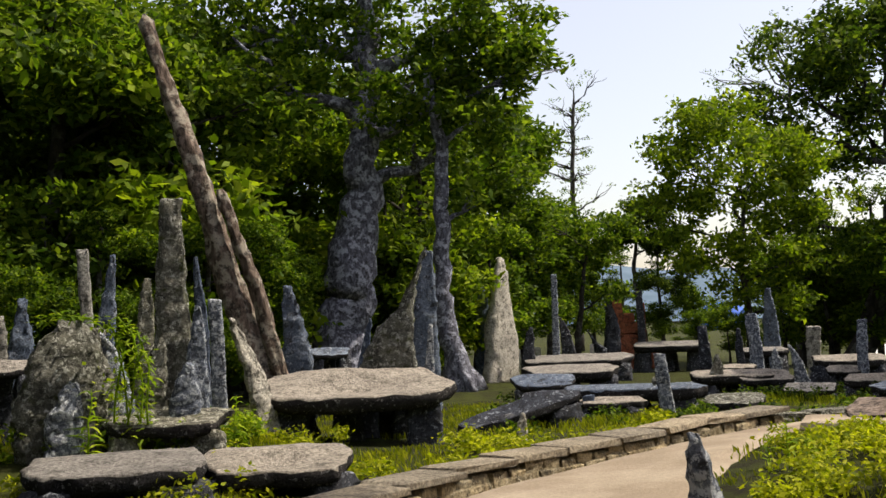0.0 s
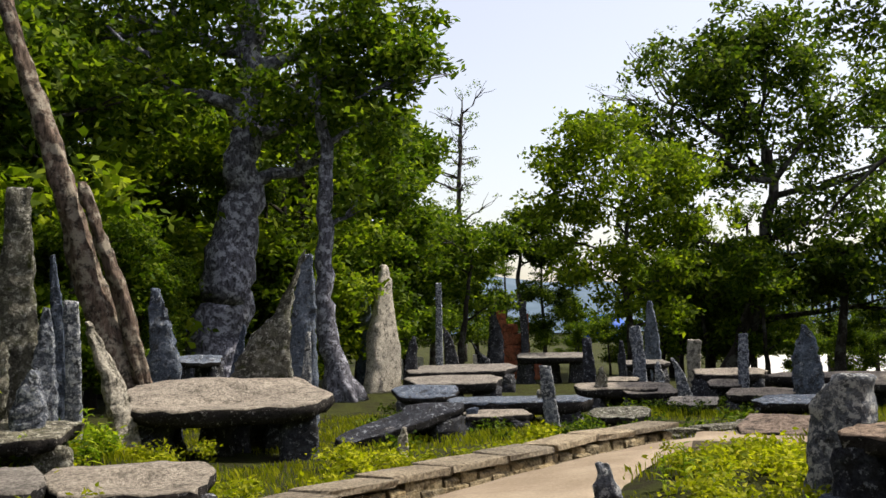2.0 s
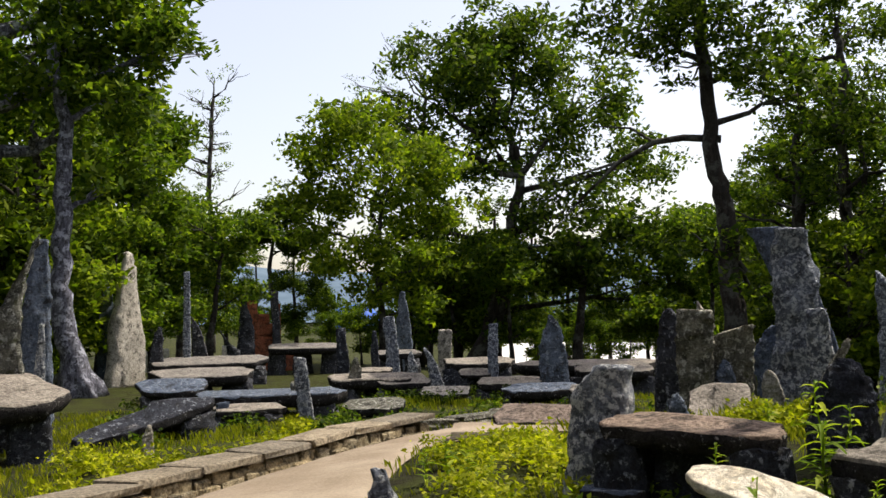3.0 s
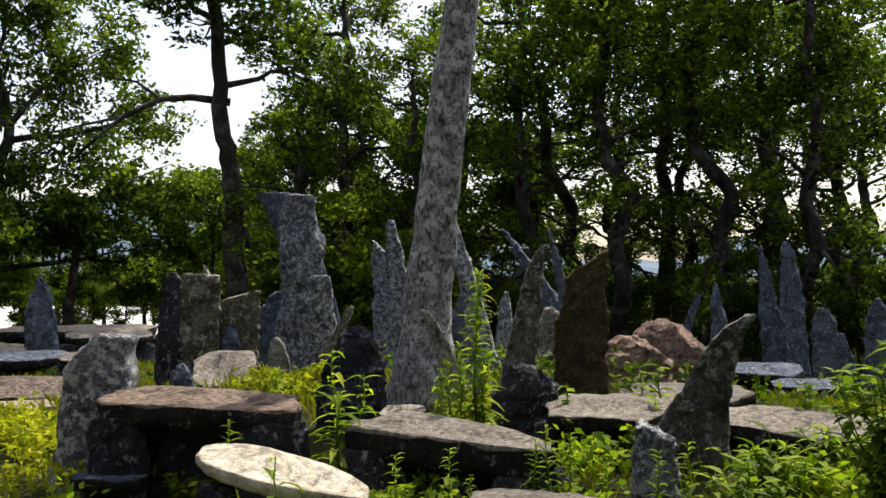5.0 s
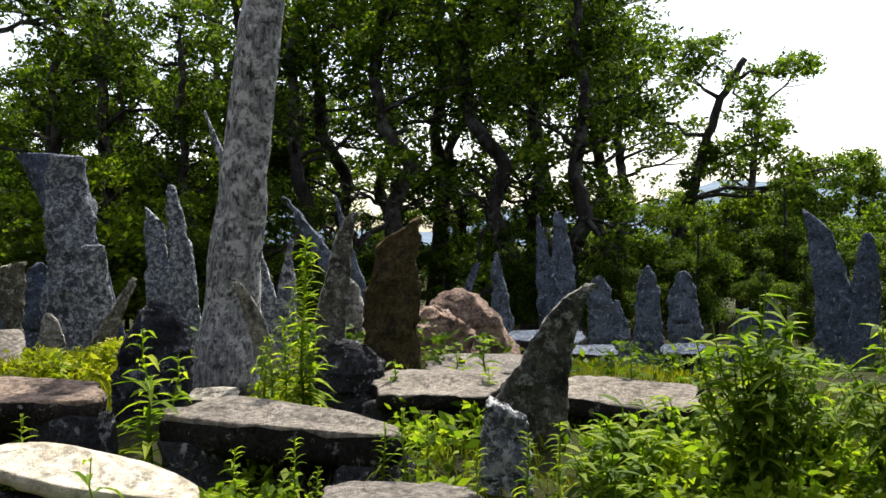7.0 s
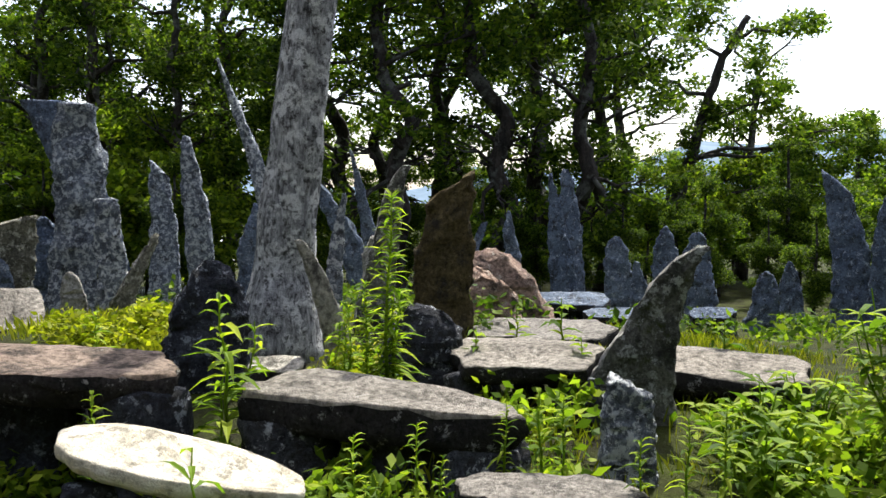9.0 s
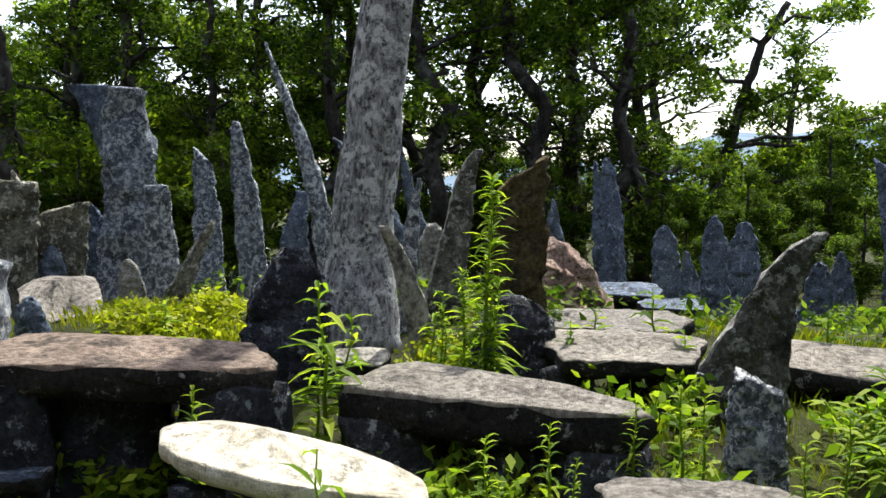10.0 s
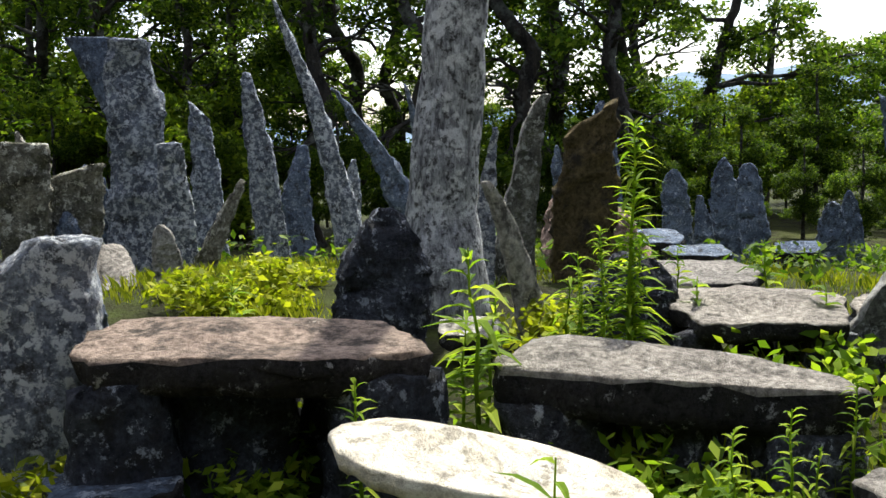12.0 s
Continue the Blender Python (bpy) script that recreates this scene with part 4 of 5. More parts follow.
for az, d, s in ((40, 32, 1.1), (42.5, 34, 1.2), (-14.2, 31, 2.0), (-2.2, 37, 1.9), (-10.6, 33, 1.2), (-11.8, 32, 1.7), (-2.6, 36, 1.1), (-1.2, 36, 1.3), (2.6, 38, 1.1), (4.4, 42, 1.1), (-22, 29, 1.1), (-25.5, 28, 0.9), (-15.5, 30, 1.0), (38, 34, 0.9), (44, 31, 0.9), (40.5, 38, 1.2), (67.5, 38, 0.9), (71, 40, 1.0)):
    plant_copy(bushes[1 if d < 38 or az > 60 else 0], az, d, s, rng.uniform(0, 360))
for i in range(18):
    az = 13.5 + i * 1.35 + rng.uniform(-0.5, 0.5)
    plant_copy(bushes[0], az, rng.uniform(54, 64), rng.uniform(0.5, 0.85) * (2.1 if 16 < az < 24.5 or az > 31 else 1.0), rng.uniform(0, 360))
for i in range(20):
    plant_copy(bushes[0], 46 + i * 2.3 + rng.uniform(-1, 1), rng.uniform(34, 42), rng.uniform(0.45, 0.75), rng.uniform(0, 360))
# added ring of unseen trees behind the start, to block skylight on near faces
for az in range(108, 326, 9):
    plant_copy(forms[rng.randrange(4)], az + rng.uniform(-3, 3), rng.uniform(15, 21), 1.05, rng.uniform(0, 360))
    plant_copy(forms[rng.randrange(4)], az + rng.uniform(-3, 3), rng.uniform(28, 40), 1.2, rng.uniform(0, 360))

# single trees that stand out
x, y = at(16.2, 47)
rng = random.Random(9)
bl = [((-0.2, 0, 9.4), (2.5, 1.3)), ((-2.6, 0, 7.9), (2.0, 1.2)), ((2.2, 0, 8.2), (2.2, 1.2)), ((0, 1, 6.4), (2.5, 1.2)), ((-3.6, 0, 6.0), (1.5, 1.0)), ((3.8, 0, 6.0), (1.6, 0.9)), ((0.6, -1.2, 7.9), (2.3, 1.3)), ((2.8, -0.5, 4.4), (1.5, 0.8)), ((-2.2, -0.8, 4.6), (1.7, 0.9)), ((0.4, -1, 4.8), (1.8, 0.8)), ((-0.4, 0, 3.2), (1.3, 0.7)), ((1.8, 0, 2.6), (1.2, 0.7))]
tree(x, y, [(0.2, 0, 0), (0.1, 0, 2), (-0.1, 0, 4), (0.2, 0, 6.5)], 0.2, bl, 18000, 0.26, leaf_bright, bark_dark, 21, "round bright-green tree at the field's edge").scale = (0.98, 0.98, 1.1)
x, y = at(24.0, 56)
bl = [((-0.5, 0, 15.0), (3.0, 1.8)), ((-4.4, 0, 13), (3.0, 2.0)), ((3.4, 0, 13), (3.2, 2.0)), ((0, 1, 10.5), (3.8, 2.4)), ((5.8, 0, 9.6), (2.6, 1.7)), ((-6.4, 0, 10.5), (2.6, 1.8)), ((1.8, -1, 7.4), (3.0, 1.6)), ((-2, -1, 13.2), (3, 2.0)), ((7, 0, 6.6), (2.2, 1.4)), ((3.8, 0, 5), (2.4, 1.3)), ((-5, 0, 7), (2.4, 1.6)), ((0.5, 0, 4.4), (2.2, 1.2)), ((6.0, 0, 3.6), (1.8, 1.0))]
tree(x, y, [(-2.6, 0, 0), (-1.6, 0, 2.4), (-0.8, 0, 5), (0, 0, 9)], 0.55, bl, 30000, 0.3, leaf_dark, bark_dark, 22, "large spreading dark-green tree with a leaning trunk").scale = (1.12, 1.12, 1.16)
x, y = at(26.6, 55)
tree(x, y, [(0, 0, 0), (0.3, 0, 2.4), (0.6, 0, 5), (0.4, 0, 7)], 0.3, [((0.6, 0, 6), (2.0, 1.5)), ((1.8, 0, 7.4), (1.8, 1.3))], 2500, 0.38, leaf_dark, bark_dark, 23, "smaller dark tree under a spreading one")
x, y = at(7.4, 80)
tree(x, y, [(0, 0, 0), (0.3, 0, 6), (0, 0, 13), (0.4, 0, 19)], 0.3, random_blobs(random.Random(31), 30, 9, 21, 3.0, 1.2), 1500, 0.2, leaf_mid, bark_dark, 24, "tall nearly bare tree against the sky")
x, y = at(18.8, 75)
tree(x, y, [(0, 0, 0), (0.3, 0, 7), (0, 0, 14), (0.4, 0, 19)], 0.3, random_blobs(random.Random(33), 26, 15, 24, 5.0, 1.4), 1800, 0.22, leaf_mid, bark_dark, 25, "tall thin-leaved tree against the sky")
x, y = at(11.0, 66)
tree(x, y, [(0, 0, 0), (-0.4, 0, 3.0), (-0.6, 0, 5.5), (-0.2, 0, 8)], 0.22, [((-1.6, 0, 8), (1.9, 0.8)), ((1.4, 0, 7.2), (1.8, 0.8)), ((0, 0, 9), (1.8, 0.7)), ((2.6, 0, 5.6), (1.2, 0.6))], 10000, 0.28, leaf_dark, bark_dark, 26, "flat-crowned dark tree over the far field")
x, y = at(7.2, 42)
tree(x, y, [(0, 0, 0), (0.1, 0, 1.6), (0.3, 0, 3.0), (0.6, 0, 5)], 0.16, [((0.2, 0, 4.6), (1.4, 1.0)), ((1.2, 0, 5.6), (1.3, 0.9)), ((-0.8, 0, 6), (1.4, 1.1)), ((1.6, 0, 3.2), (0.9, 0.5))], 4500, 0.22, leaf_mid, bark_dark, 27, "small crooked tree with a forked trunk")
x, y = at(34.0, 30)
branchy = tree(x, y, [(0.25, 0, 0), (0.2, 0, 2.4), (0.1, 0, 4.6), (-0.25, 0, 6.2), (-0.5, 0, 9.5), (-0.4, 0, 12)], 0.33,
     [((-2.6, -0.5, 9.6), (1.6, 1.0)), ((-1.0, -0.6, 9.0), (1.5, 1.0)), ((1.6, 0, 9.2), (1.8, 1.1)), ((3.0, 0.5, 8.4), (1.2, 0.8)), ((-0.5, 0, 11.4), (3, 1.4)), ((0.2, -0.2, 3.2), (0.8, 1.1)), ((-0.7, 0, 3.9), (0.7, 0.8)), ((0.9, 0, 2.6), (0.7, 0.8))],
     11000, 0.21, leaf_dark, bark_dark, 28, "tall dark tree with ivy and one long side branch")
# its long branch, reaching out and down
ang = radians(34)
for line, r0 in (([(0, 0, 6.9), (-1.0, 0, 7.0), (-1.9, -0.2, 6.9), (-2.9, -0.3, 6.4), (-3.9, -0.3, 5.5), (-4.9, -0.4, 4.5)], 0.11), ([(-1.9, -0.2, 6.9), (-2.6, -0.4, 7.3), (-3.6, -0.5, 7.4)], 0.05), ([(-2.9, -0.3, 6.4), (-3.7, 0.0, 6.2), (-4.5, 0.2, 6.0)], 0.05)):
    v, f = tube([(p[0] * math.cos(ang), -p[0] * math.sin(ang) + p[1], p[2]) for p in line], [r0 * (1 - 0.7 * i / (len(line) - 1)) for i in range(len(line))], 8, 4.0)
    mesh_ob("limb", v, f, bark_dark, branchy, smooth=True)
x, y = at(73.0, 42)
tree(x, y, [(0, 0, 0), (0.7, 0, 3), (1.6, 0, 5.6), (2.6, 0, 8)], 0.22, random_blobs(random.Random(37), 9, 3.5, 10, 3.2, 1.1), 5000, 0.2, leaf_mid, bark_dark, 29, "leaning thin-leaved tree at the wood's edge")

# the ivy-wrapped tree with arching branches
x, y = 37.1, 14.5
ivy = tree(x, y, [(0, 0, 0), (0.2, 0, 1.6), (0.6, 0, 3.2), (1.1, 0, 5.0), (1.5, 0, 6.6), (2.2, 0.2, 8.6), (3.0, 0.3, 10)], 0.3,
           [((0.2, 0, 2.0), (0.5, 0.8)), ((0.7, 0, 3.4), (0.55, 0.9)), ((1.0, 0, 4.7), (0.5, 0.8)), ((1.4, 0, 5.9), (0.45, 0.6)), ((4.7, 0.2, 5.6), (1.4, 0.8)), ((6.4, -0.3, 6.0), (1.0, 0.5)), ((5.8, 0.4, 4.4), (1.5, 0.7)), ((3.8, 0, 7.2), (1.0, 0.6)), ((2.8, 0.2, 9.2), (1.1, 0.7)), ((4.6, 0, 9.6), (1.0, 0.6)), ((0.6, 0.3, 9.6), (1.2, 0.8)), ((4.2, -0.4, 3.0), (1.5, 0.9)), ((2.6, 0.4, 2.8), (1.1, 0.8)), ((7.4, 0.2, 3.6), (1.4, 0.9)), ((-1.2, 0, 8.2), (1.2, 0.9))],
           15000, 0.19, leaf_mid, bark_dark, 32, "tree with its trunk wrapped in dark ivy and arching branches", twist=0.14)
q, k = leaf_cloud([((0.1, 0, 1.4), (0.45, 0.8)), ((0.4, 0, 2.6), (0.5, 0.9)), ((0.8, 0, 4.0), (0.5, 0.9)), ((1.2, 0, 5.4), (0.45, 0.8)), ((1.6, 0, 6.6), (0.4, 0.6))], 6000, 0.15, 36, 0.3)
quads_ob("ivy", q, k, leaf_dark, ivy, "dark ivy wrapped round the trunk")
ivy.matrix_world = pose(x, y, ground_z(x, y) - 0.6, 0, 0, -73)
x, y = at(93, 21)
tree(x, y, [(0, 0, 0), (0.2, 0, 3), (0.1, 0.3, 6), (0.3, 0.5, 9)], 0.26, [((-0.3, 2.6, 5.6), (0.9, 0.7)), ((-0.2, 2.2, 6.6), (1.2, 0.8)), ((0, 0, 8.5), (2.2, 1.4)), ((0.4, -1.8, 7.2), (1.8, 1.2)), ((0, 1.2, 8.0), (1.7, 1.1))], 6000, 0.19, leaf_dark, bark_dark, 34, "tree with low hanging dark boughs", twist=0.14)

# the pale-barked tree among the right-hand stones
tree(6.42, 7.72, [(-0.03, 0.03, 0), (0.0, 0.0, 0.8), (0.09, -0.08, 1.8), (0.2, -0.21, 3.2), (0.38, -0.4, 5), (0.6, -0.6, 8.5), (0.8, -0.8, 12.5)], 0.215,
     [((-0.6, 0.6, 13.0), (1.5, 1.0)), ((1.6, 0.8, 12.6), (1.6, 1.0)), ((0.6, -1.0, 13.6), (1.6, 1.1)), ((0.5, 1.4, 14), (1.8, 1.1))],
     3500, 0.22, leaf_mid, bark_grey, 30, "straight tree with mottled pale grey bark among the stones", flare=0.06, wobble=0.05)


# ---- low wall along the path ----
def jitter_block(w, d, h, rng):
    c = [(sx * w / 2, sy * d / 2, sz * h) for sz in (0, 1) for sy in (-1, 1) for sx in (-1, 1)]
    loops = []
    for zz, k in ((0.0, 0.9), (0.12, 1.0), (0.85, 1.0), (1.0, 0.88)):
        loops.append([Vector((sx * w / 2 * k + rng.uniform(-1, 1) * 0.045 * w, sy * d / 2 * k + rng.uniform(-1, 1) * 0.045 * d, zz * h + rng.uniform(-1, 1) * 0.03 * h)) for sx, sy in ((-1, -1), (0, -1.04), (1, -1), (1, 1), (0, 1.03), (-1, 1))])
    return rings(loops)


def stone_wall(line, width, height, name, label, step=0.3, cope=0.55, mat=wallstone, top=kerbtop):
    rng = random.Random(len(line) * 7 + 1)
    wall = tagged(new(name), label, "low wall", kind="structure")
    length = sum((Vector(line[i + 1]) - Vector(line[i])).length for i in range(len(line) - 1))
    shapes = []
    for i in range(8):
        v, f = jitter_block(1.0, 1.0, 1.0, rng)
        me = bpy.data.meshes.new("stone")
        me.from_pydata([tuple(q) for q in v], [], f)
        me.materials.append(mat)
        m2 = me.copy()
        m2.materials[0] = top
        shapes.append((me, m2))
    for row, (size, z0, hh, wd) in enumerate(((step, -0.08, height * 0.92, width * 0.92), (step * 1.3, -0.08, height * 0.55, width * 1.04), (cope * 1.7, height - 0.08, 0.08, width * 1.08))):
        n = int(length / size)
        pts = along(line, n)
        for i in range(n):
            a, b = pts[i], pts[i + 1]
            c = (a + b) / 2
            yaw = math.degrees(math.atan2(b.y - a.y, b.x - a.x)) + rng.uniform(-4, 4)
            gap = rng.uniform(0.72, 0.98) if row < 2 else rng.uniform(1.0, 1.04)
            ob = new("coping_stone" if row == 2 else "stone", shapes[rng.randrange(8)][1 if row == 2 else 0])
            ob.parent = wall
            ob.matrix_basis = pose(c.x, c.y, max(ground_z(c.x, c.y), -0.2) + z0 + rng.uniform(-0.008, 0.008), rng.uniform(-2, 2), rng.uniform(-2, 2), yaw) @ Matrix.Diagonal(((b - a).length * gap, wd * rng.uniform(0.9, 1.06), hh * rng.uniform(0.85, 1.08), 1))
    return wall


stone_wall([(-1.0, 8.3), (-0.05, 10.0), (0.95, 11.2), (1.7, 11.95), (2.6, 12.85), (3.75, 13.95), (4.5, 14.6)], 0.46, 0.24, "wall_by_path", "low kerb wall of tan field stones with flat coping")
stone_wall([(4.0, 14.9), (4.7, 14.75), (5.4, 14.95), (6.2, 15.7), (7.2, 16.1)], 0.3, 0.16, "wall_by_bend", "mossy kerb of small stones round the path's bend", mat=mossy, top=mossy)
for bx, by, bw, bd, yaw in ((4.75, 12.1, 1.3, 1.0, -25),):
    v, f = jitter_block(1, 1, 1, random.Random(4))
    ob = mesh_ob("paving_slab", [Vector((p.x * bw, p.y * bd, p.z * 0.1)) for p in v], f, path_dirt)
    ob.matrix_world = pose(bx, by, ground_z(bx, by), 0, 0, yaw)
    tagged(ob, "flat tan paving slab beside the path", "paving slab")

# ---- far things ----
red = thing("red_stone_shrine", *at(9.6, 45.5), -0.55, -9, "rust-red stone shrine with a stepped side", "shrine")
for w, d, h, x0, z0 in ((0.5, 0.5, 2.9, -0.1, 0), (0.26, 0.3, 2.8, 0.95, 0), (1.0, 0.6, 1.5, 0.5, 0), (0.8, 0.5, 0.5, 0.4, 1.5), (0.6, 0.5, 0.4, 0.3, 2.0), (1.3, 0.6, 0.8, 1.6, 0)):
    v, f = jitter_block(w, d, h, random.Random(int(h * 10)))
    mesh_ob("block", [Vector((p.x + x0, p.y, p.z + z0)) for p in v], f, rust, red)
for az0, az1, d in ((3.6, 5.3, 50), (6.5, 7.4, 50), (7.9, 8.6, 51), (10.2, 10.9, 52)):
    x0, y0 = at(az0, d)
    x1, y1 = at(az1, d)
    c = (Vector((x0, y0, 0)) + Vector((x1, y1, 0))) / 2
    v, f = jitter_block(math.hypot(x1 - x0, y1 - y0), 0.25, 1.1, random.Random(2))
    ob = mesh_ob("white_wall", v, f, whitewash)
    ob.matrix_world = pose(c.x, c.y, ground_z(c.x, c.y) - 0.1, 0, 0, math.degrees(math.atan2(y1 - y0, x1 - x0)))
    tagged(ob, "low whitewashed wall at the field's far side", "wall")
shed = thing("blue_shelter", *at(15.0, 78), ground_z(20, 75), -15, "shelter with a domed blue tarpaulin roof", "shelter")
loops = []
for i in range(6):
    g = i / 5 * math.pi / 2
    loops.append([Vector((math.cos(k * math.pi / 9) * 2.2 * math.cos(g) * (1 + 0.05 * math.sin(3 * k)), math.sin(k * math.pi / 9) * 1.6 * math.cos(g), 2.0 + 2.0 * math.sin(g))) for k in range(18)])
v, f = rings(loops)
mesh_ob("roof", v, f, tarp_mat, shed, smooth=True)
for sx in (-1.6, 1.6):
    for sy in (-1, 1):
        v, f = tube([(sx, sy, 0), (sx, sy, 2.2)], [0.06, 0.05], 8)
        mesh_ob("post", v, f, bark_dark, shed)
v, f = [], []
for i in range(13):
    for j, d in enumerate((60, 75, 95, 120)):
        x, y = at(22 + i * 2.2, d + 4 * math.sin(i))
        v.append((x, y, ground_z(x, y) + 0.08))
f = [(i * 4 + j, (i + 1) * 4 + j, (i + 1) * 4 + j + 1, i * 4 + j + 1) for i in range(12) for j in range(3)]
tagged(mesh_ob("sunlit_field", v, f, field_mat), "pale sunlit open field beyond the trees", "field", kind="structure")
v, f = [], []
for i in range(121):
    g = i * 3.0
    for j in range(5):
        d = 700 + j * 160
        hgt = (0, 50, 95, 125, 100)[j] * (0.55 + 0.6 * noise.noise(Vector((math.cos(radians(g)) * 3, math.sin(radians(g)) * 3, 1))) + 0.35 * noise.noise(Vector((g * 0.15, j, 2))))
        x, y = at(g, d)
        v.append((x, y, max(hgt, 2) - 3))
f = [(i * 5 + j, (i + 1) * 5 + j, (i + 1) * 5 + j + 1, i * 5 + j + 1) for i in range(120) for j in range(4)]
tagged(mesh_ob("hills", v, f, hill_mat, smooth=True), "wooded hills on the horizon, haze painted in as blue", "hills", kind="structure")


# ---- plants ----
def blade(p, d, length, width, up, verts, faces, fold=0.25, curl=0.3):
    """One lance-shaped leaf with a folded midrib, bending down to its tip."""
    side = d.cross(up).normalized()
    nrm = side.cross(d).normalized()
    k = len(verts)
    for t, w in ((0.0, 0.12), (0.3, 0.9), (0.62, 0.75)):
        c = p + d * length * t - up * curl * length * t * t
        verts += [c - side * width * w / 2 + nrm * width * fold * w, c, c + side * width * w / 2 + nrm * width * fold * w]
    verts.append(p + d * length - up * curl * length)
    for i in (0, 3):
        faces += [(k + i, k + i + 1, k + i + 4, k + i + 3), (k + i + 1, k + i + 2, k + i + 5, k + i + 4)]
    faces += [(k + 6, k + 7, k + 9), (k + 7, k + 8, k + 9)]


def weed(h, leaves, length, width, seed, label, mat=None, spread_up=0.5):
    rng = random.Random(seed)
    base = thing("weed", -50, -50, 0, 0, label, "plant", "weeds among the stones")
    pts = wander((0, 0, 0), (rng.uniform(-0.06, 0.06) * h, rng.uniform(-0.06, 0.06) * h, h), 5, 0.03 * h, rng)
    v, f = tube(pts, [0.012 * h ** 0.5 * (1 - 0.15 * i) for i in range(6)], 6)
    mesh_ob("stem", v, f, mat or leaf_weed, base)
    v, f = [], []
    for i in range(leaves):
        t = 0.1 + 0.9 * (i + rng.uniform(-0.5, 0.5)) / leaves
        t = min(0.99, max(0.05, t))
        a = i * 2.4 + rng.uniform(-0.9, 0.9)
        k = min(4, int(t * 5))
        p = pts[k].lerp(pts[k + 1], t * 5 - k)
        up = Vector((0, 0, 1))
        d = Vector((math.cos(a), math.sin(a), spread_up * rng.uniform(0.2, 1.9) * (0.4 + t))).normalized()
        blade(p, d, length * (1.15 - 0.55 * t) * rng.uniform(0.55, 1.3), width * (1.1 - 0.4 * t) * rng.uniform(0.7, 1.2), up, v, f, curl=rng.uniform(0.15, 0.7))
    mesh_ob("foliage", v, f, mat or leaf_weed, base)
    return base


def put(src, x, y, scale=1.0, turn=0.0, dz=0.0):
    return copy_thing(src, pose(x, y, ground_z(x, y) - 0.03 + dz, 0, 0, turn) @ Matrix.Scale(scale, 4))


tall_weed = weed(0.6, 34, 0.2, 0.04, 2, "upright weed with narrow green leaves")
slim_weed = [weed(0.6, 40, 0.12, 0.026, 8, "slender weed with a tuft of narrow leaves"), weed(0.6, 52, 0.13, 0.027, 9, "upright weed with narrow yellow-green leaves")]
low_weed = [weed(0.34, 22, 0.16, 0.04, 3, "young weed with narrow pointed leaves"), weed(0.26, 16, 0.13, 0.045, 4, "small leafy green weed")]

rng = random.Random(17)
plume = weed(1.2, 190, 0.17, 0.032, 7, "tall plume-like weed dense with narrow green leaves")
put(plume, 5.36, 6.28, 1.0, 20)
put(plume, 5.30, 6.36, 0.62, 140)
put(plume, 5.42, 6.22, 0.55, 250)
put(plume, 5.20, 6.44, 0.48, 80)
put(slim_weed[1], 3.88, 5.48, 0.86, 140)
put(slim_weed[0], 3.93, 5.44, 0.6, 40)
put(slim_weed[1], 4.14, 5.37, 0.84, 106)
put(slim_weed[0], 4.20, 5.31, 0.62, 206)
sprig = weed(0.5, 14, 0.26, 0.05, 12, "single weed with a spray of leaves before a white slab", None, 0.25)
put(sprig, 3.44, 5.83, 1.1, 30)
put(slim_weed[1], 4.45, 4.99, 1.01, 220, 0.00)
put(slim_weed[1], 4.57, 4.95, 0.93, 105, 0.00)
put(slim_weed[1], 4.67, 5.25, 0.77, 55, 0.00)
put(slim_weed[1], 4.28, 4.54, 0.91, 110, 0.00)
put(slim_weed[1], 4.60, 4.46, 0.92, 310, 0.00)
put(slim_weed[1], 4.63, 4.33, 1.01, 80, 0.00)
put(slim_weed[1], 3.74, 6.63, 0.92, 240, 0.00)
put(tall_weed, 4.48, 6.55, 1.38, 120, 0.00)
put(tall_weed, 4.52, 6.66, 0.94, 305, 0.00)
put(tall_weed, 4.67, 6.63, 1.07, 260, 0.00)
put(tall_weed, 5.49, 7.68, 0.55, 280, 0.00)
put(tall_weed, 5.38, 6.49, 1.05, 150, 0.00)
put(tall_weed, 5.40, 6.26, 1.19, 280, 0.00)
put(tall_weed, 5.25, 6.51, 0.90, 300, 0.00)
put(low_weed[1], 7.45, 5.03, 1.73, 90, 0.00)
put(low_weed[1], 7.17, 5.99, 1.83, 255, 0.00)
put(low_weed[1], 6.37, 5.57, 1.47, 140, 0.00)
put(low_weed[1], 6.24, 6.16, 1.46, 285, 0.00)
put(low_weed[1], 8.15, 6.78, 1.15, 310, 0.00)
creeper = thing("creeper", -3.42, 11.38, ground_z(-3.42, 11.38), 0, "leafy creeper climbing a rock heap with arching shoots", "plant", "weeds among the stones")
cr = random.Random(77)
